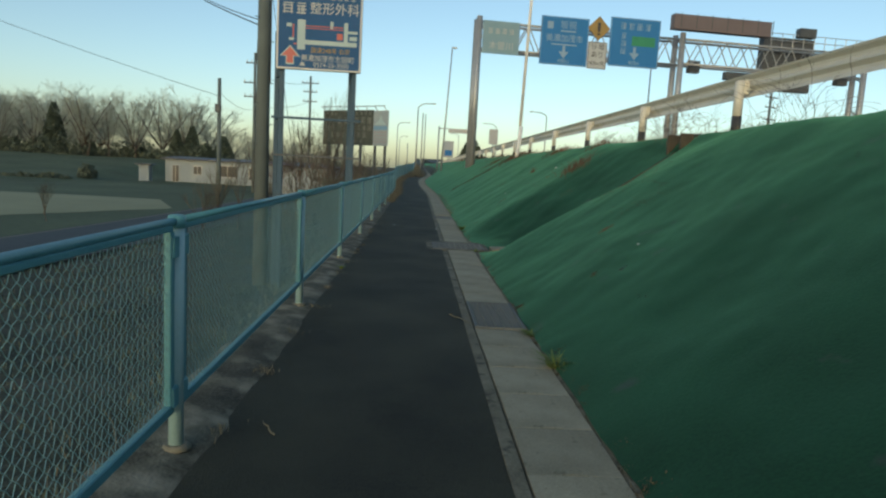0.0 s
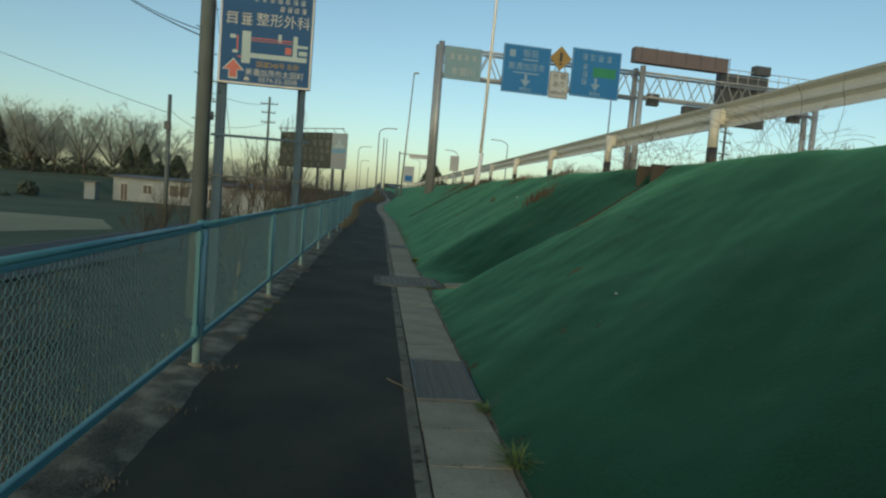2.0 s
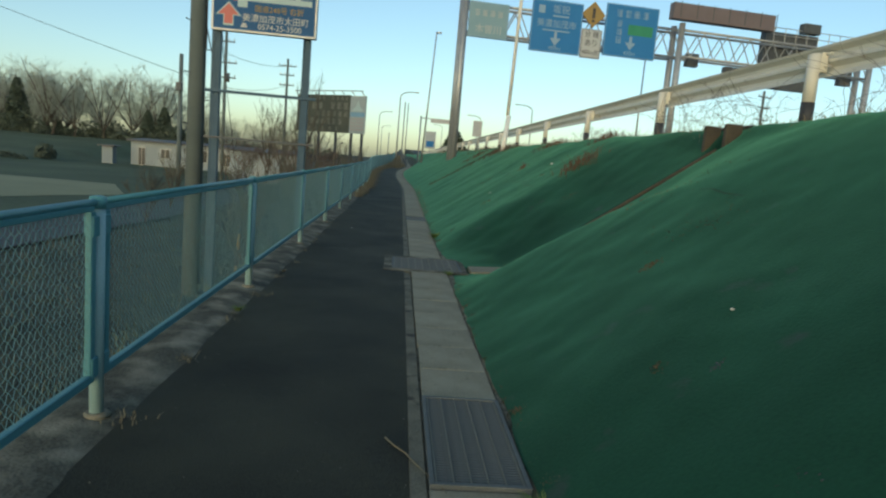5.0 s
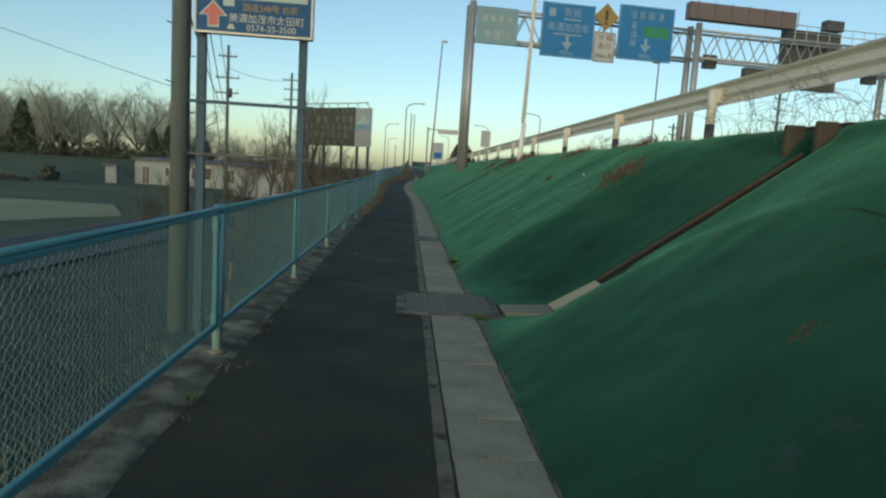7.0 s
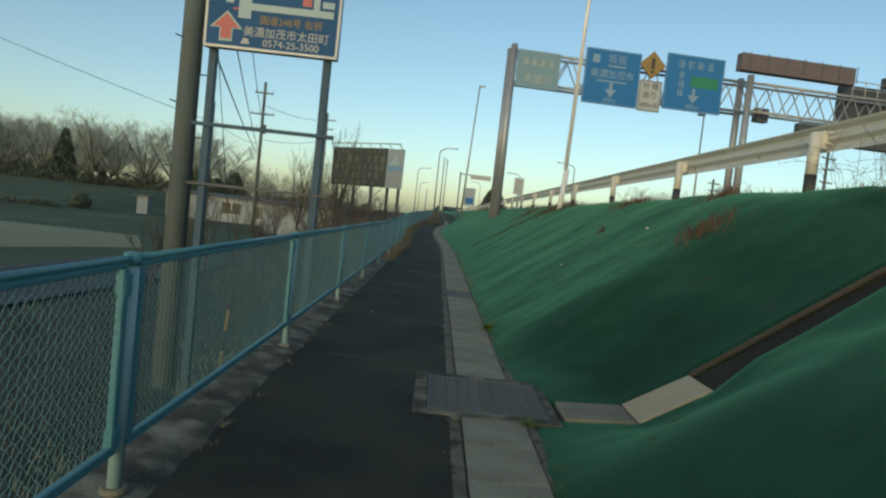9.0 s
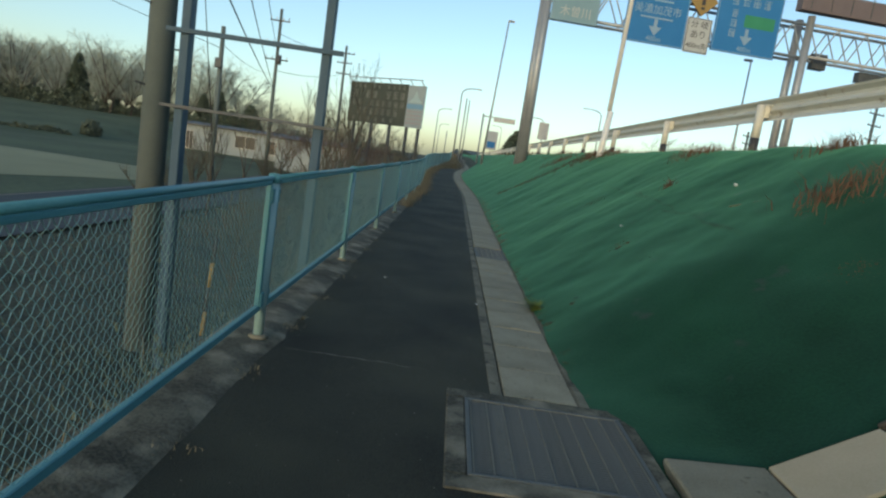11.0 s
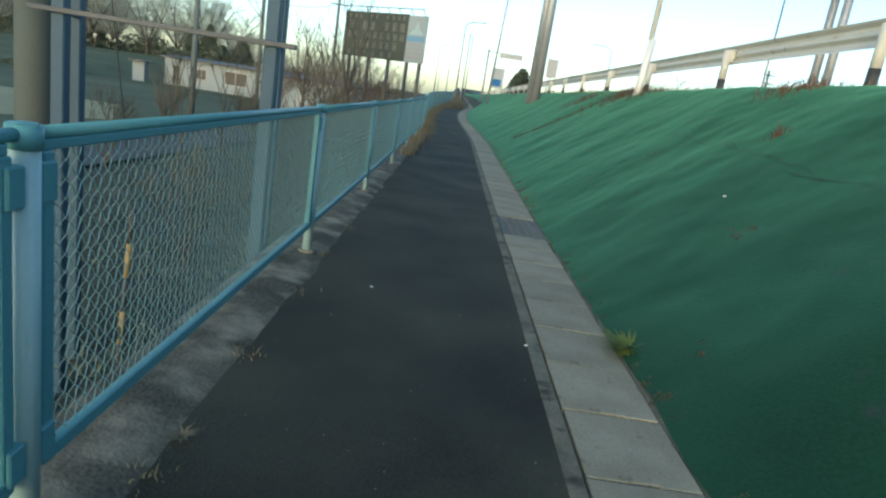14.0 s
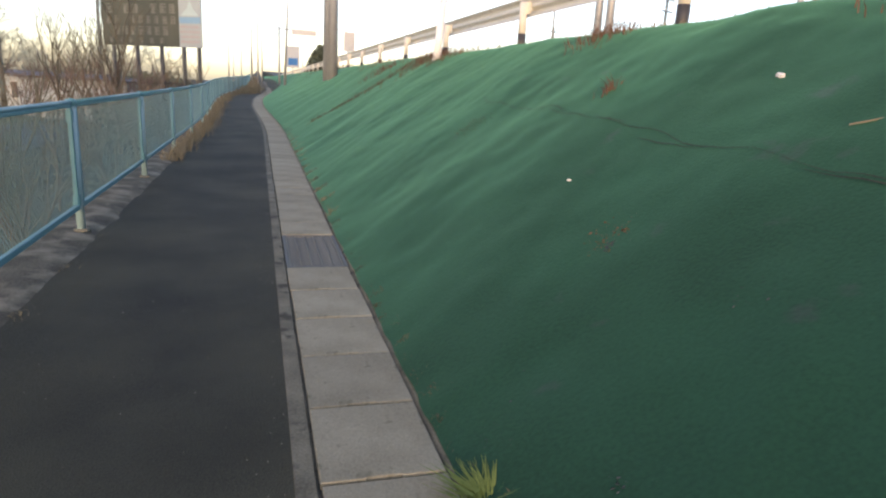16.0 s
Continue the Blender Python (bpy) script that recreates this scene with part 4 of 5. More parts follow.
def vase_tree(label, height, seed):
    """A leafless broad tree: a short trunk, rising limbs, side branches and fine twigs along them, under a rounded outline."""
    rng = random.Random(seed)
    wood, twigs = ([], []), ([], [])

    def branch(out, at, way, length, r, bits, lift):
        points, p = [at], at
        for k in range(bits):
            way = (way + Vector((rng.uniform(-1, 1), rng.uniform(-1, 1), rng.uniform(-0.6, 0.6))) * 0.16 + Vector((0, 0, lift))).normalized()
            q = p + way * length / bits
            limb(*out, p, q, r * (1 - 0.75 * k / bits), r * (1 - 0.75 * (k + 1) / bits), 4 if r > 0.06 else 3)
            points.append(q)
            p = q
        return points

    fork = height * rng.uniform(0.16, 0.26)
    branch(wood, Vector((0, 0, -0.4)), Vector((0, 0, 1)), fork + 0.4, 0.2, 2, 0.1)
    count = rng.choice((5, 6, 7))
    for i in range(count):
        a = 6.283 * (i + rng.uniform(-0.3, 0.3)) / count
        out = rng.uniform(0.3, 1.05)
        reach = height * (0.80 - 0.22 * out) * rng.uniform(0.9, 1.08)
        main = branch(wood, Vector((0, 0, fork * rng.uniform(0.75, 1.0))), Vector((math.cos(a) * out, math.sin(a) * out, 1)).normalized(), reach, 0.11, 5, 0.03)
        for k in range(1, len(main)):
            for _ in range(3 if k > 1 else 2):
                start = main[k - 1].lerp(main[k], rng.random())
                b = rng.random() * 6.283
                side = Vector((math.cos(b), math.sin(b), rng.uniform(-0.2, 0.5))).normalized()
                second = branch(twigs, start, (side + (main[k] - main[k - 1]).normalized() * 0.45).normalized(), reach * (0.40 - 0.035 * k) * rng.uniform(0.7, 1.2), 0.032, 2, 0.05)
                for _ in range(8):
                    root = second[0].lerp(second[-1], rng.uniform(0.2, 1.0))
                    c = rng.random() * 6.283
                    way = (Vector((math.cos(c), math.sin(c), rng.uniform(-0.3, 0.8))) + (second[-1] - second[0]).normalized()).normalized()
                    tip = branch(twigs, root, way, height * rng.uniform(0.06, 0.11), 0.013, 1, 0.1)
                    for _ in range(3):
                        c = rng.random() * 6.283
                        branch(twigs, tip[0].lerp(tip[1], rng.uniform(0.3, 1.0)), (way + Vector((math.cos(c), math.sin(c), 0.5)) * 0.7).normalized(), height * rng.uniform(0.035, 0.06), 0.009, 1, 0.1)
    ob = thing("tree", label, "tree", group="trees along the wood")
    for pn, (verts, faces), material in (("trunk", wood, BARK), ("crown", twigs, HAZY_TWIG)):
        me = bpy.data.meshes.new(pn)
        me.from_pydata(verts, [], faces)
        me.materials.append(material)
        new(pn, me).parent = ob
    return ob


rng = random.Random(4)
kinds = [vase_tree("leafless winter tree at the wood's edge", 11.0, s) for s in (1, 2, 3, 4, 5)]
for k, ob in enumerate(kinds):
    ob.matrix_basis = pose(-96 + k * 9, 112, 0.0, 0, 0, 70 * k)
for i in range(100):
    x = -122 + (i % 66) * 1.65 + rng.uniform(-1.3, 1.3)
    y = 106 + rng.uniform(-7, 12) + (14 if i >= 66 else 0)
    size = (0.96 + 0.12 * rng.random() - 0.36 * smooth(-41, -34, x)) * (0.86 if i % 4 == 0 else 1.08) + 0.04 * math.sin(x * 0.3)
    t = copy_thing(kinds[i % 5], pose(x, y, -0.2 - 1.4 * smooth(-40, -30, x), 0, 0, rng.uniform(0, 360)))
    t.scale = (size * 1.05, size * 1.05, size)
ever = [evergreen("dark evergreen tree among bare trees", 9.0, 1, 2.3), evergreen("broad dark evergreen tree", 6.0, 2, 2.6)]
ever[0].matrix_basis = pose(-59.5, 101, -0.6)
ever[1].matrix_basis = pose(-31, 96, -1.7)
for k, (x, y, s) in enumerate(((-40, 101, 0.62), (-47, 105, 0.4), (-76, 103, 0.6), (-33, 94, 0.8), (-37.5, 101, 0.7), (-67, 103, 0.5), (-88, 104, 0.55), (-55, 104, 0.5))):
    t = copy_thing(ever[k % 2], pose(x, y, -0.4 if x < -36 else -1.7, 0, 0, 50 * k))
    t.scale = (s * 1.2, s * 1.2, s)


def thicket(name, label, spots_at, n, size, material, seed, lift=0.0):
    """A dense tangle of small leaf clumps, low and uneven."""
    rng = random.Random(seed)
    verts, faces = [], []
    for _ in range(n):
        x0, y0, z0, rx, ry, rz = rng.choice(spots_at)
        a, q = rng.random() * 6.283, rng.random() ** 0.5
        c = Vector((x0 + math.cos(a) * q * rx, y0 + math.sin(a) * q * ry, z0 + rng.random() * rz * (1 - 0.6 * q * q)))
        e = size * (0.5 + rng.random())
        i0 = len(verts)
        for _ in range(4):
            verts.append(c + Vector((rng.uniform(-1, 1), rng.uniform(-1, 1), rng.uniform(-1, 1))) * e)
        faces += [(i0, i0 + 1, i0 + 2), (i0, i0 + 2, i0 + 3), (i0 + 1, i0 + 3, i0 + 2)]
    me = bpy.data.meshes.new(name)
    me.from_pydata(verts, [], faces)
    me.materials.append(material)
    return tagged(new(name, me), label, "shrubs", kind="stuff")


thicket("hedge", "dark scrub along the foot of the wood", [(-120 + i * 3.5, 102 + 2 * math.sin(i), -0.2 - 1.4 * smooth(-40, -30, -120 + i * 3.5), 3.2, 2.0, 3.0 + 0.9 * math.sin(i * 1.9)) for i in range(32)], 42000, 0.2, SCRUB, 5)
thicket("bush", "dark rounded garden bush on the meadow", [(-34.6, 62, -1.6, 0.9, 0.9, 1.5)], 900, 0.13, SCRUB, 6)
thicket("hedge", "low dark hedge beyond the field", [(-52 + i * 2.0, 58 + 1.5 * math.sin(i * 0.8), -1.7, 1.8, 0.8, 0.5 + 0.25 * math.sin(i * 2.7)) for i in range(9)], 2600, 0.14, SCRUB, 8)
thicket("undergrowth", "dark winter undergrowth near the billboard", [(-9.5 + 0.5 * i, 30 + i * 1.5, -1.8, 1.2, 1.6, 2.2) for i in range(6, 12)], 3000, 0.11, SCRUB, 7)

shrub = [bare_tree("leafless shrub with thin upright stems", 3.4, 11, 4, 3, 0.36, 0.024), bare_tree("leafless sapling with many twigs", 6.5, 12, 5, 2, 0.42, 0.045), bare_tree("bare weed stems beside the fence", 2.0, 13, 3, 5, 0.45, 0.011)]
bush = bare_tree("dense reddish-brown leafless bush", 4.4, 14, 5, 3, 0.62, 0.03, twig=BUSH_TWIG)
bush.matrix_basis = pose(-6.4, 41.5, -1.85)
for x, y, s in ((-8.0, 42.5, 0.95), (-5.2, 41.8, 0.85), (-4.2, 43, 0.75), (-9.4, 44.5, 1.0), (-7.2, 39.5, 0.8), (-5.6, 38.2, 0.6), (-10.8, 43, 0.85), (-3.4, 46, 0.7), (-12.2, 45.5, 0.9)):
    t = copy_thing(bush, pose(x, y, ground_height(x, y) - 0.05, 0, 0, 91 * x))
    t.scale = (s * 1.15, s * 1.15, s)
shrub[0].matrix_basis = pose(-8.6, 24, -1.85)
shrub[1].matrix_basis = pose(-8.2, 41, -1.8)
shrub[2].matrix_basis = pose(-2.9, 12.6, -1.7)
for k, x, y, s in ((2, -10.5, 27, 1.4), (2, -9.2, 21, 1.2), (2, -7.4, 28, 1.4), (0, -5.2, 30, 0.8), (0, -6.9, 35, 0.9), (1, -6.5, 40, 0.8), (1, -9.8, 44, 0.9), (1, -5.2, 38.5, 0.6), (1, -7.2, 36, 0.7), (1, -11.5, 40, 0.75), (1, -4.5, 46, 0.75),
                   (2, -2.6, 14.5, 1.2), (2, -3.4, 17, 1.3), (2, -3.0, 21, 1.3), (2, -2.7, 24, 1.2), (2, -4.2, 14, 1.1), (2, -5.0, 19, 1.4), (0, -4.6, 23, 0.8), (0, -3.8, 28, 0.8), (0, -4.0, 34, 0.9), (0, -16, 22, 0.5), (0, -17.5, 24.5, 0.5), (1, -5.6, 35, 1.0), (1, -8.5, 38, 1.0), (1, -4.2, 41, 0.7), (0, -3.4, 31, 0.8), (1, -9.0, 28.5, 0.7), (1, -6.6, 41.5, 1.35), (1, -7.4, 42, 0.95), (1, -3.6, 43.5, 0.7), (1, -8.0, 42, 0.9), (0, -2.8, 36, 0.9)):
    t = copy_thing(shrub[k], pose(x, y, ground_height(x, y) - 0.05, 0, 0, 77 * x))
    t.scale = (s, s, s)


def tuft(name, label, at, n, h, spread, material, seed, kind=""):
    rng = random.Random(seed)
    verts, faces = [], []
    for _ in range(n):
        a = rng.random() * 6.283
        root = Vector((math.cos(a), math.sin(a), 0)) * spread * 0.35 * rng.random()
        lean = Vector((math.cos(a + rng.uniform(-0.8, 0.8)), math.sin(a + rng.uniform(-0.8, 0.8)), 0))
        hh = h * rng.uniform(0.45, 1.0)
        side = Vector((-lean.y, lean.x, 0)) * 0.0035 * rng.uniform(0.7, 1.4)
        i0 = len(verts)
        for s, w in ((0, 1.0), (0.5, 0.9), (1.0, 0.1)):
            c = root + lean * spread * s * s * rng.uniform(0.7, 1.1) + Vector((0, 0, hh * (s - 0.35 * s * s)))
            verts += [c - side * w, c + side * w]
        faces += [(i0, i0 + 1, i0 + 3, i0 + 2), (i0 + 2, i0 + 3, i0 + 5, i0 + 4)]
    me = bpy.data.meshes.new(name)
    me.from_pydata(verts, [], faces)
    me.materials.append(material)
    ob = new(name, me)
    ob.matrix_basis = pose(*at)
    return tagged(ob, label, "grass", kind=kind)


tuft("grass_tuft", "small green grass tuft at the gutter's edge", (0.47, -0.95, 0.0), 130, 0.15, 0.17, GRASS, 1)
tuft("grass_tuft", "yellowish moss and grass at the grating's corner", (0.45, -0.12, 0.0), 160, 0.06, 0.10, GRASS, 21)
tuft("grass_tuft", "round green grass tuft beside the gutter slabs", (0.50, 8.42, 0.0), 340, 0.175, 0.16, GRASS, 2)
tuft("grass_tuft", "small weed growing at the drain cover's corner", (0.46, 4.98, 0.0), 60, 0.08, 0.09, GRASS, 3)
tuft("grass_tuft", "dry straw tuft beside the drain cover", (-0.05, 4.9, 0.0), 40, 0.07, 0.07, STRAW, 4)
tuft("grass_tuft", "small green tuft on the gutter's edge", (0.5, 3.9, 0.0), 50, 0.09, 0.08, GRASS, 5)
tuft("grass_tuft", "small green tuft on the gutter's edge", (0.5, 9.6, 0.0), 40, 0.06, 0.06, GRASS, 6)
tuft("grass_tuft", "dry tuft on the broken edge of the path", (-1.37, 4.35, 0.02), 45, 0.05, 0.05, STRAW, 7)
tuft("grass_tuft", "mixed tuft at the foot of the fence", (-1.40, 2.55, 0.03), 50, 0.06, 0.06, GRASS, 8)
tuft("grass_tuft", "dry tuft at the foot of the fence", (-1.38, 7.0, 0.02), 40, 0.05, 0.05, STRAW, 9)


# ---- gutter slabs, gratings and chute ----
def outline_block(name, outline, h, inset, material):
    """A cast block of the given outline, its top edge slightly rounded."""
    cx = sum(p[0] for p in outline) / len(outline)
    cy = sum(p[1] for p in outline) / len(outline)
    bm = bmesh.new()
    rings = []
    for z, k in ((0, 0), (h - inset, 0), (h, inset)):
        rings.append([bm.verts.new((x - math.copysign(min(k, abs(x - cx)), x - cx), y - math.copysign(min(k, abs(y - cy)), y - cy), z)) for x, y in outline])
    n = len(outline)
    for a, b in zip(rings, rings[1:]):
        for i in range(n):
            bm.faces.new((a[i], a[(i + 1) % n], b[(i + 1) % n], b[i]))
    bm.faces.new(rings[-1])
    me = bpy.data.meshes.new(name)
    bm.to_mesh(me)
    bm.free()
    me.materials.append(material)
    return me


slab_me = outline_block("slab", [(0.003, 0.002), (0.15, 0.002), (0.155, 0.009), (0.275, 0.009), (0.28, 0.002), (0.427, 0.002), (0.427, 0.4975), (0.003, 0.4975)], 0.05, 0.0035, SLAB)
rng = random.Random(8)
rows = [(-14 + 0.5 * i) for i in range(28)] + [1 + 0.5 * i for i in range(8)] + [6.12 + 0.508 * i for i in range(10)] + [12.2 + 0.5 * i for i in range(110)]
for y in rows:
    z = path_height(y + 0.25)
    tilt = math.degrees(math.atan2(path_height(y + 0.5) - path_height(y), 0.5))
    turn = -math.degrees(math.atan2(bend(y + 0.5) - bend(y), 0.5))
    shared("slab", slab_me, pose(bend(y) + rng.uniform(-0.004, 0.004), y, z - 0.047 + rng.uniform(-0.001, 0.001), tilt + rng.uniform(-0.2, 0.2), rng.uniform(-0.3, 0.3), turn + rng.uniform(-0.4, 0.4)), gutter)


def grating(label, x0, x1, y0, y1, lines):
    ob = thing("drain_grating", label, "drain grating", (x0, y0, 0.012))
    w, d = x1 - x0, y1 - y0
    bm = bmesh.new()
    for a, b, c, e in ((0, w, 0, 0.022), (0, w, d - 0.022, d), (0, 0.022, 0.0225, d - 0.0225), (w - 0.022, w, 0.0225, d - 0.0225)):
        box(bm, a, b, c, e, -0.03, 0.012, 0.002)
    part("frame", bm, GALV, ob)
    # Solid black block below the bars stands for the shade in the drain.
    bm = bmesh.new()
    box(bm, 0.02, w - 0.02, 0.02, d - 0.02, -0.06, -0.03)
    part("pit_shade", bm, BLACK_BAND, ob)
    n = round((d - 0.05) / 0.022)
    bm = bmesh.new()
    box(bm, 0.02, w - 0.02, -0.006, 0.006, -0.026, 0.004)
    bar0 = part("bar", bm, GALV, ob)
    bar_me = bar0.data
    bar0.matrix_basis = pose(0, 0.035, 0)
    for i in range(1, n):
        shared("bar", bar_me, pose(0, 0.035 + i * (d - 0.07) / (n - 1), 0), ob)
    bm = bmesh.new()
    box(bm, -0.003, 0.003, 0.02, d - 0.02, -0.01, 0.009)
    rib0 = part("bearing_bar", bm, RIB, ob)
    rib0.matrix_basis = pose(0.03, 0, 0)
    for i in range(1, lines):
        shared("bearing_bar", rib0.data, pose(0.03 + i * (w - 0.06) / (lines - 1), 0, 0), ob)
    return ob


grating("grey steel grating set in the gutter", 0.0, 0.43, 0.01, 0.99, 6)
grating("grey steel grating set in the gutter", 0.0, 0.43, 11.21, 12.19, 6)
grating("wide grey steel grating over the cross drain", -0.23, 0.63, 5.12, 5.98, 10)
rim_bm = bmesh.new()
for a, b, c, e in ((-0.33, 0.70, 5.0, 5.12), (-0.33, 0.70, 5.98, 6.1), (-0.33, -0.232, 5.122, 5.978), (0.632, 0.70, 5.122, 5.978)):
    box(rim_bm, a, b, c, e, -0.05, 0.02, 0.006)
tagged(link("drain_frame", rim_bm, MOSSY), "concrete frame round the wide drain grating", "drain", kind="structure")

chute = thing("drain_chute", "concrete drainage chute running down the slope", "drainage chute")


def chute_block(name, pts, width, thick, material, label=""):
    """A run of concrete from point to point (x, z), lying across y by the given width."""
    bm = bmesh.new()
    (xa, za), (xb, zb) = pts
    y0, y1 = width
    lean = math.atan2(zb - za, xb - xa)
    length = math.hypot(xb - xa, zb - za)
    m = Matrix.Translation((xa, 0, za)) @ Matrix.Rotation(-lean, 4, "Y")
    box(bm, 0, length, y0, y1, -thick, 0, 0.008, m)
    return part(name, bm, material, chute, label)


chute_block("cover_slab", ((0.74, 0.03), (1.24, 0.055)), (5.15, 5.56), 0.06, SLAB, "flat grey cover slab")
chute_block("cover_slab", ((1.245, 0.06), (1.73, 0.34)), (5.14, 5.56), 0.06, TAN, "tilted tan cover slab")
# Trough floor coloured near-black to carry the shade inside the chute.
chute_block("trough", ((1.70, 0.26), (3.80, 1.72)), (5.19, 5.566), 0.05, EARTH_AND_SHADE)
chute_block("side_wall", ((1.735, 0.28), (3.80, 1.74)), (5.15, 5.188), 0.2, CONCRETE)
chute_block("side_wall", ((1.735, 0.345), (3.80, 1.80)), (5.568, 5.60), 0.042, RUSTY, "rust-brown lip of the trough")
# Wall face below the lip, darkened in colour for the trough's shade.
chute_block("trough_side", ((1.755, 0.29), (3.80, 1.745)), (5.571, 5.598), 0.2, EARTH_AND_SHADE)
for y in (5.33, 5.86):
    bm = bmesh.new()
    box(bm, 3.76, 3.97, y - 0.04, y + 0.04, 1.5, 2.10, 0.012)
    part("wing_wall", bm, RUSTY, chute)
# Back panel is near-black: the head opening's shade is put into its colour.
bm = bmesh.new()
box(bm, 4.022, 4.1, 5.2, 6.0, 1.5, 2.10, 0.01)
part("head_wall", bm, EARTH_AND_SHADE, chute)


# ---- weeds, vines and litter ----
def weed_patch(name, label, spots_at, n, h, material, seed, width=0.006):
    rng = random.Random(seed)
    verts, faces = [], []
    for _ in range(n):
        x0, y0, z0, r = rng.choice(spots_at)
        p = Vector((x0 + rng.gauss(0, r), y0 + rng.gauss(0, r), z0))
        p.z = sheet_height(p.x, p.y) if p.x > 0.45 else p.z
        lean = Vector((rng.uniform(-1, 1), rng.uniform(-1, 1), 0)) * 0.6
        hh = h * rng.uniform(0.3, 1.0)
        side = Vector((rng.uniform(-1, 1), rng.uniform(-1, 1), 0)).normalized() * width * rng.uniform(0.5, 1.2)
        i0 = len(verts)
        for s, w in ((0, 1.0), (0.5, 0.8), (1.0, 0.15)):
            c = p + lean * hh * s * s + Vector((0, 0, hh * (s - 0.3 * s * s) - 0.01))
            verts += [c - side * w, c + side * w]
        faces += [(i0, i0 + 1, i0 + 3, i0 + 2), (i0 + 2, i0 + 3, i0 + 5, i0 + 4)]
    me = bpy.data.meshes.new(name)
    me.from_pydata(verts, [], faces)
    me.materials.append(material)
    return tagged(new(name, me), label, "weeds", kind="stuff")


weed_patch("dry_weeds", "dry straw grass along the fence foot", [(-1.44 + bend(17 + 0.3 * i), 17 + 0.3 * i, path_height(17 + 0.3 * i) + 0.02, 0.08 + 0.0018 * i) for i in range(110)], 4600, 0.27, STRAW, 3)
weed_patch("dry_weeds", "low dry weeds in the cracks under the fence", [(-1.42, -4 + 0.9 * i, 0.02, 0.05) for i in range(22)], 700, 0.06, STRAW, 13, 0.003)
weed_patch("dry_weeds", "dead grass on the far verge of the path", [(-0.9 - 0.02 * i, 50 + i * 1.6, path_height(50 + i * 1.6), 0.5) for i in range(50)], 3500, 0.7, STRAW, 14, 0.03)
cover = random.Random(41)
for label, material, n, h, w, seed in (("dry straw stalks over the rough ground below the fence", STRAW, 2800, 0.3, 0.004, 42), ("dark low weeds over the rough ground below the fence", SCRUB, 9000, 0.16, 0.012, 43)):
    spots = []
    for _ in range(420):
        x, y = -1.95 - 8.5 * cover.random() ** 1.3, cover.uniform(-3, 34)
        spots.append((x, y, ground_height(x, y), 0.16))
    weed_patch("ground_weeds", label, spots, n, h, material, seed, w)
weed_patch("dead_weeds", "reddish dead weeds on the slope near the guardrail", [(3.5, 19.5, 0, 0.25), (3.3, 20.5, 0, 0.3), (3.6, 21.5, 0, 0.25), (3.75, 9.9, 0, 0.14), (2.75, 8.0, 0, 0.16), (3.6, 13.5, 0, 0.2), (3.7, 28, 0, 0.4), (3.6, 36, 0, 0.5), (3.0, 24, 0, 0.3), (3.6, 45, 0, 0.6), (3.6, 52, 0, 0.6)], 2200, 0.3, RUST_WEED, 15, 0.005)
weed_patch("dead_weeds", "brown dead weeds in a gully down the slope", [(1.0 + 0.14 * i, 21.9 - 0.35 * math.sin(i * 0.16), 0, 0.05 + 0.012 * i) for i in range(22)], 1300, 0.10, BROWN_WEED, 19, 0.005)
weed_patch("dry_weeds", "dry litter and weeds along the slope's toe", [(0.5 + bend(13 + 0.7 * i), 13 + 0.7 * i, path_height(13 + 0.7 * i), 0.04 + 0.002 * i) for i in range(45)], 1500, 0.08, STRAW, 20, 0.004)
weed_patch("dead_weeds", "thin dead grass along the slope's crest", [(4.15, 2 + i * 0.7, 0, 0.15) for i in range(60)], 2600, 0.14, STRAW, 16, 0.004)
weed_patch("moss_patch", "blue-grey mossy blotches on the green sheet", [(1.14, -0.61, 0, 0.05), (1.42, 8.55, 0, 0.05), (0.79, 8.99, 0, 0.03), (0.81, 8.12, 0, 0.05), (1.4, 9.37, 0, 0.02), (2.9, -0.2, 0, 0.07), (1.25, 0.25, 0, 0.05), (0.62, -0.5, 0, 0.05), (0.60, 8.7, 0, 0.05)], 1900, 0.012, PATCH, 51, 0.014)
weed_patch("dead_weeds", "brown clods of earth and dead leaf on the sheet", [(1.09, 0.45, 0, 0.022), (0.94, 4.05, 0, 0.025), (0.72, 8.05, 0, 0.012), (2.8, 7.7, 0, 0.03)], 260, 0.025, BROWN_WEED, 52, 0.008)
weed_patch("dead_weeds", "single reddish weed standing on the slope", [(2.46, 11.4, 0, 0.035)], 45, 0.2, RUST_WEED, 53, 0.005)
weed_patch("dry_weeds", "dirt and dead weeds along the sheet's lower edge", [(0.475 + 0.03 * math.sin(i * 1.7), -3 + 0.19 * i, 0.005, 0.018 + 0.012 * math.sin(i * 0.9) ** 2) for i in range(88)], 5200, 0.028, BROWN_WEED, 54, 0.003)
weed_patch("dead_weeds", "brown dead moss patches on the green sheet", [(2.5, 3.6, 0, 0.2), (2.2, 3.9, 0, 0.15), (2.76, 7.92, 0, 0.12), (1.45, 9.48, 0, 0.05), (1.3, 4.75, 0, 0.05), (2.1, 2.2, 0, 0.2), (1.6, 1.9, 0, 0.04), (1.9, 13, 0, 0.1), (2.3, 6.9, 0, 0.08)], 2400, 0.02, RUST_WEED, 17, 0.012)


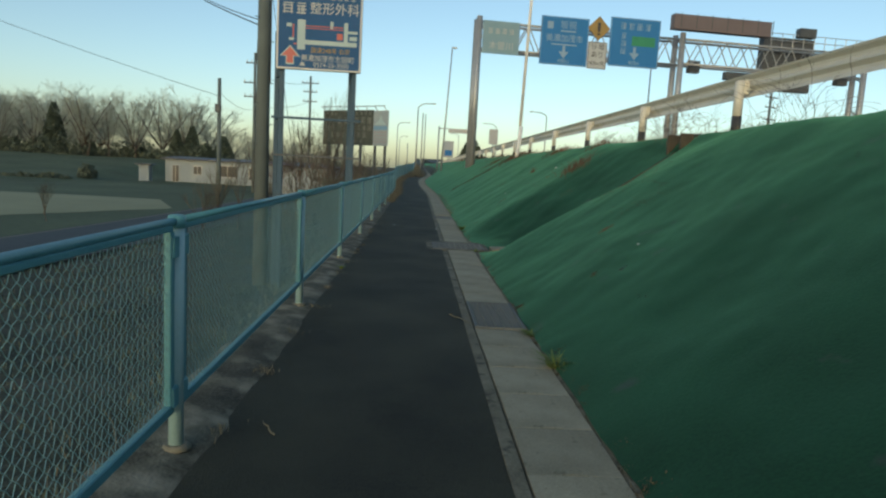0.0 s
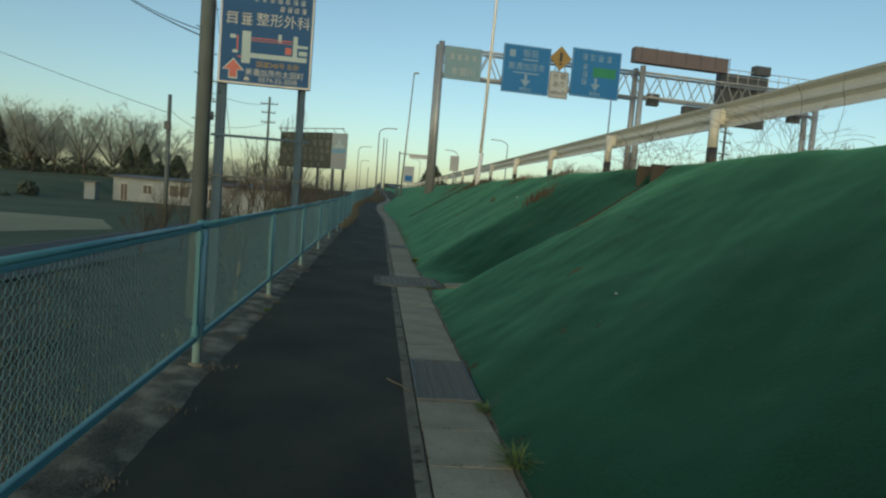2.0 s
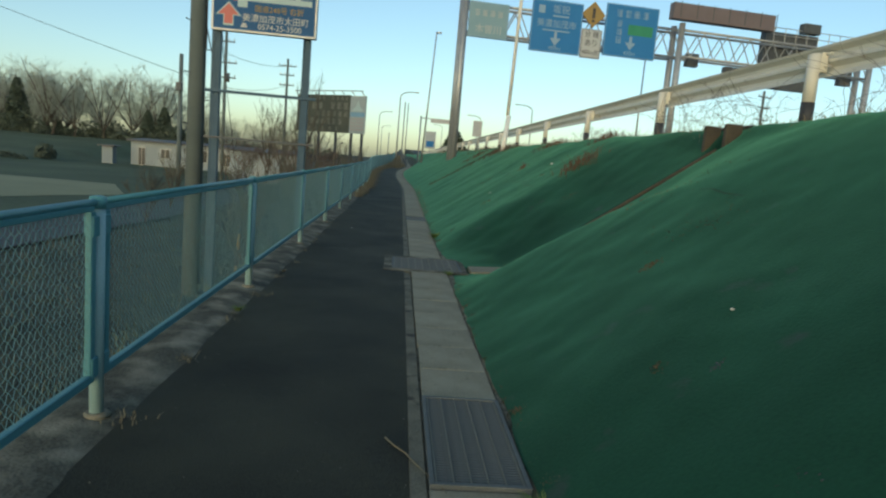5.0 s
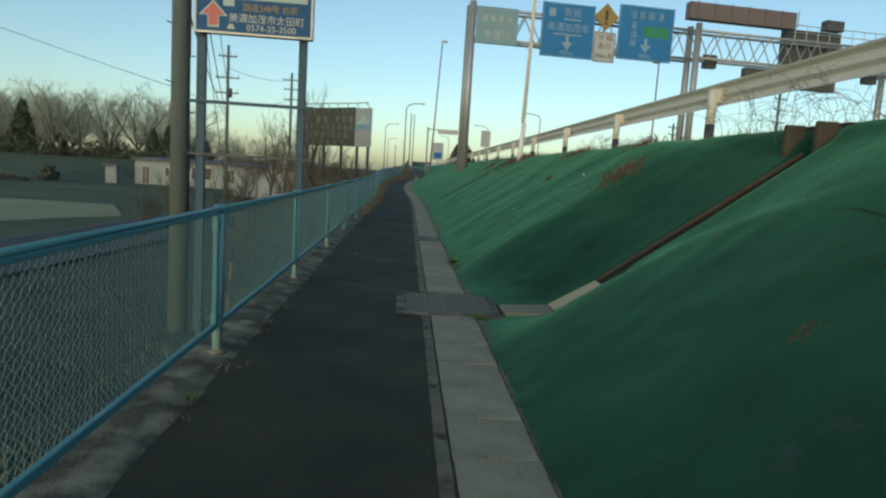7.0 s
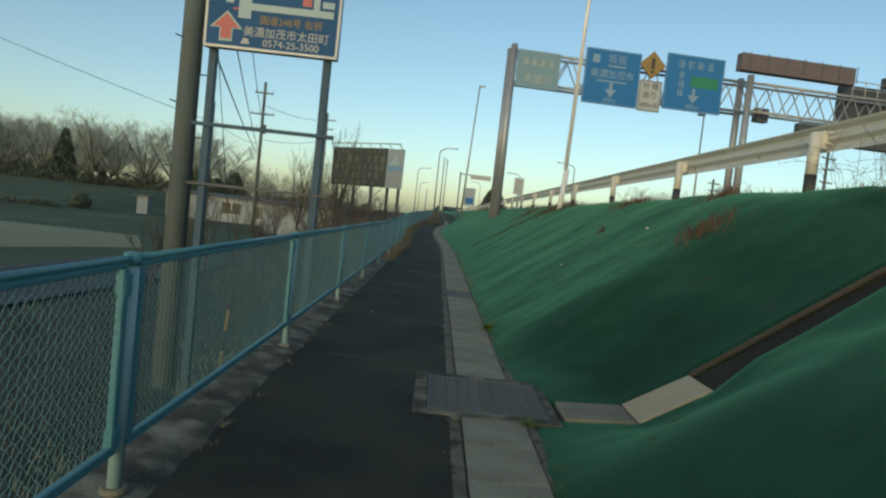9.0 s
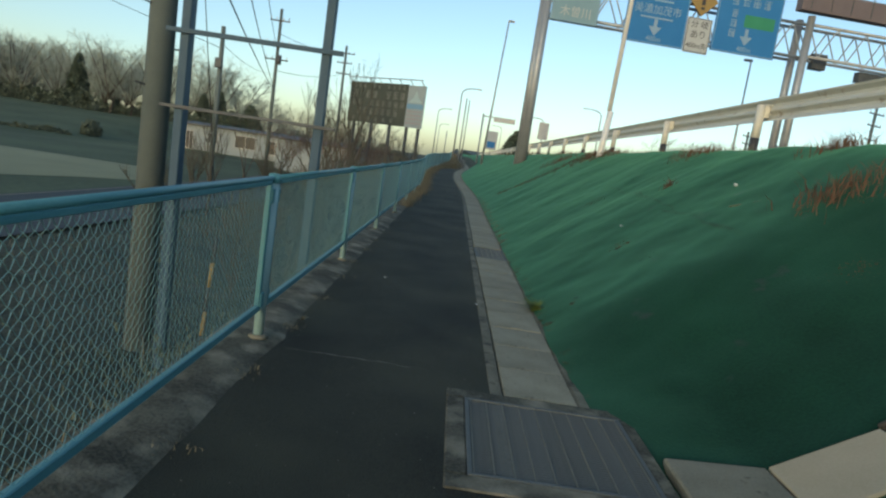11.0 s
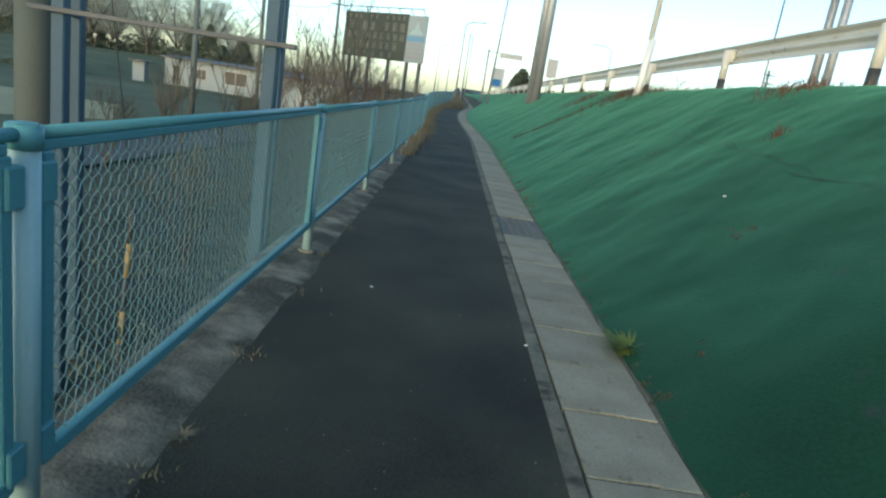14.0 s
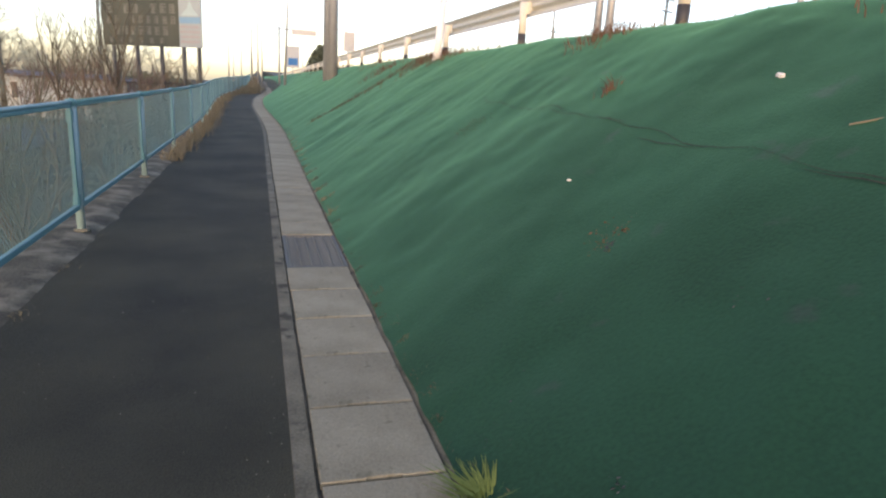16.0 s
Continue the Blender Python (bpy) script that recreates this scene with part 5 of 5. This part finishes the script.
def vine(label, at, seed, size):
    """A tangle of thin bare stems that arch up and over."""
    rng = random.Random(seed)
    ob = thing("vine", label, "vine", at)
    verts, faces = [], []
    for _ in range(30):
        p = Vector((rng.uniform(-0.25, 0.25), rng.uniform(-0.8, 0.8), -0.05))
        d = Vector((rng.uniform(-0.6, 0.6), rng.uniform(-0.9, 0.9), 1.2)).normalized()
        for k in range(9):
            q = p + d * size * 0.13
            limb(verts, faces, p, q, 0.0026, 0.0021)
            if k > 1 and rng.random() < 0.6:
                e = (d + Vector((rng.uniform(-1, 1), rng.uniform(-1, 1), rng.uniform(-0.3, 0.9)))).normalized()
                limb(verts, faces, q, q + e * size * 0.17, 0.0018, 0.001)
            p = q
            d = (d + Vector((rng.uniform(-0.35, 0.35), rng.uniform(-0.35, 0.35), -0.16))).normalized()
    me = bpy.data.meshes.new("tangle")
    me.from_pydata(verts, [], faces)
    me.materials.append(VINE_STEM)
    tangle = new("tangle", me)
    tangle.parent = ob
    tagged(tangle, kind="stuff")
    return ob


vine("bare brown vine tangle at the chute's head", (4.15, 5.7, 2.1), 1, 0.75)
vine("bare brown vine tangle by the guardrail", (4.1, 7.2, 2.1), 2, 0.65)
vine("bare thin vine on the slope's crest", (4.2, 3.0, 2.1), 3, 0.7)

seam_bm = bmesh.new()
for y0, y1, x0 in ((8.2, 9.0, 2.02), (9.7, 10.3, 2.05), (10.6, 11.0, 2.15), (11.5, 12.3, 2.2), (2.2, 3.1, 2.4)):
    last = None
    for i in range(9):
        y = y0 + (y1 - y0) * i / 8
        x = x0 + 0.05 * noise.noise((y * 3, 1, 1))
        w = 0.0035 * math.sin(math.pi * (0.08 + 0.84 * i / 8))
        pair = [seam_bm.verts.new((x + q, y, sheet_height(x + q, y) + 0.012)) for q in (-w, w)]
        if last:
            seam_bm.faces.new((last[0], last[1], pair[1], pair[0]))
        last = pair
last = None
for i in range(90):
    y = 8.0 + 0.065 * i
    x = 2.02 + 0.04 * (y - 8) + 0.06 * noise.noise((y * 2.2, 1, 3))
    w = 0.0032 * max(0.12, 0.6 + noise.noise((y * 1.7, 4, 4)))
    pair = [seam_bm.verts.new((x + q, y, sheet_height(x + q, y) + 0.012)) for q in (-w, w)]
    if last:
        seam_bm.faces.new((last[0], last[1], pair[1], pair[0]))
    last = pair
tagged(link("sheet_seam", seam_bm, EARTH_AND_SHADE), "torn dark seams showing earth through the sheet", "seam", kind="structure")


def litter(label, x, y, size, seed):
    rng = random.Random(seed)
    bm = bmesh.new()
    bmesh.ops.create_icosphere(bm, subdivisions=2, radius=size)
    for v in bm.verts:
        v.co *= rng.uniform(0.6, 1.15)
        v.co.z *= 0.45
        v.co.x *= 0.42
    ob = link("litter", bm, PAPER)
    ob.matrix_basis = pose(x, y, sheet_height(x, y) + size * 0.3 if x > 0.45 else path_height(y) + 0.004 + size * 0.3, 0, -25, rng.uniform(0, 180))
    return tagged(ob, label, "litter", group="litter")


litter("crumpled white paper scrap lying on the slope", 2.74, 9.97, 0.036, 1)
litter("small white scrap lying on the slope", 1.63, 10.3, 0.018, 2)
litter("small white scrap lying on the slope", 1.54, 0.67, 0.016, 3)
litter("tiny white scrap on the footpath", -0.09, 8.3, 0.012, 4)
litter("tiny white scrap on the footpath", -1.0, 8.9, 0.012, 5)
for k, (x, y, a, n) in enumerate(((-0.19, 0.45, -62, 0.55), (-1.15, -2.2, 120, 0.18), (2.33, 9.08, -53, 0.8))):
    bm = bmesh.new()
    p = Vector((0, 0, 0))
    for i in range(6):
        q = p + Vector((n / 6, 0.01 * math.sin(i * 2.1 + k), 0.004 * math.sin(i * 1.3)))
        tube(bm, p, q, 0.005 - 0.0006 * i, 0.0045 - 0.0006 * i, 5)
        p = q
    ob = link("twig", bm, STRAW)
    ob.matrix_basis = pose(x, y, (sheet_height(x, y) if x > 0.45 else 0.0) + 0.012, 0, -17 if x > 0.45 else 0, a)
    tagged(ob, "thin dry broken twig lying on the ground", "twig", group="fallen twigs")

# ---- crack across the footpath ----
rng = random.Random(31)
crack_bm = bmesh.new()
last = None
for i in range(27):
    x = -1.36 + 0.034 * i
    y = 6.35 + 0.03 * noise.noise((x * 6, 2, 4)) + 0.012 * noise.noise((x * 25, 2, 4))
    w = 0.008 * (0.2 + rng.random()) * math.sin(math.pi * (0.1 + 0.85 * i / 26))
    pair = [crack_bm.verts.new((x, y + q, path_height(y) + 0.008)) for q in (-w, w)]
    if last:
        crack_bm.faces.new((last[0], pair[0], pair[1], last[1]))
    last = pair
tagged(link("path_crack", crack_bm, CONCRETE), "dusty hairline crack across the asphalt path", "crack", kind="structure")

# ---- grit on the footpath ----
rng = random.Random(77)
verts, faces = [], []
for i in range(520):
    y = rng.uniform(-1, 17)
    side = rng.random()
    x = rng.uniform(-1.36, -0.09) if side < 0.7 else (-0.09 - abs(rng.gauss(0, 0.05)) if side < 0.9 else rng.uniform(0.0, 0.43))
    e = rng.uniform(0.0012, 0.0034) * (1.6 if rng.random() < 0.06 else 1.0)
    c = Vector((x, y, path_height(y) + (0.014 if x > 0 else 0.006)))
    i0 = len(verts)
    verts += [c + Vector((math.cos(a + i) * e * rng.uniform(0.7, 1.3), math.sin(a + i) * e * rng.uniform(0.7, 1.3), -e)) for a in (0, 1.57, 3.14, 4.71)]
    verts.append(c + Vector((rng.uniform(-0.3, 0.3) * e, rng.uniform(-0.3, 0.3) * e, e)))
    faces += [(i0 + k, i0 + (k + 1) % 4, i0 + 4) for k in range(4)]
grit = bpy.data.meshes.new("grit")
grit.from_pydata(verts, [], faces)
grit.materials.append(surface("pale_grit", (0.12, 0.11, 0.085), (0.30, 0.28, 0.22), 30, 200, 0.9, 0.0))
tagged(new("grit", grit), "pale grit and crumbs scattered on the asphalt", "grit", kind="stuff")

# ---- far side of the highway ----
utility_pole("utility_pole", "distant utility pole beyond the highway", 30.4, 72.6, -0.5, 8.7, 0.16, 0.12, POLE_CONCRETE, ((8.2, 0.9), (7.4, 0.8)), 25)
utility_pole("utility_pole", "distant utility pole with transformers beyond the highway", 34.8, 59.0, -0.5, 10.9, 0.17, 0.12, POLE_CONCRETE, ((10.3, 1.0), (9.3, 0.9), (8.1, 0.9)), 25)
slim = thing("street_lamp", "tall slim highway lamp with a small flat head", "street lamp", (16.4, 42.6, 2.1))
bm = bmesh.new()
tube(bm, (0, 0, -0.2), (0, 0, 7.6), 0.075, 0.045, 12)
part("pole", bm, STEEL, slim)
bm = bmesh.new()
box(bm, -0.42, 0.06, -0.11, 0.11, 7.55, 7.68, 0.02)
part("lamp_head", bm, DARK_STEEL, slim)

for x, y, s in ((31, 97, 0.95), (35.5, 99, 0.9), (39.5, 100, 0.85), (47, 110, 0.8), (34, 112, 0.8), (58, 120, 0.9), (68, 116, 0.95), (76, 110, 0.9)):
    t = copy_thing(kinds[int(x) % 5], pose(x, y, -0.5, 0, 0, x * 9))
    t.scale = (s, s, s)
    t["label"] = "small bare tree beyond the highway"
t = copy_thing(ever[1], pose(7.5, 92, 1.6))
t.scale = (1.0, 1.0, 0.75)
t["label"] = "dark rounded evergreen beside the highway"
for x, y, h in ((-0.2, 80, 7.5), (0.3, 96, 8.5), (-2.5, 105, 4.0)):
    ob = thing("signal_pole", "slim grey pole at the far crossing", "pole", (x, y, path_height(y)))
    bm = bmesh.new()
    tube(bm, (0, 0, -0.3), (0, 0, h), 0.09, 0.07, 8)
    part("shaft", bm, STEEL, ob)
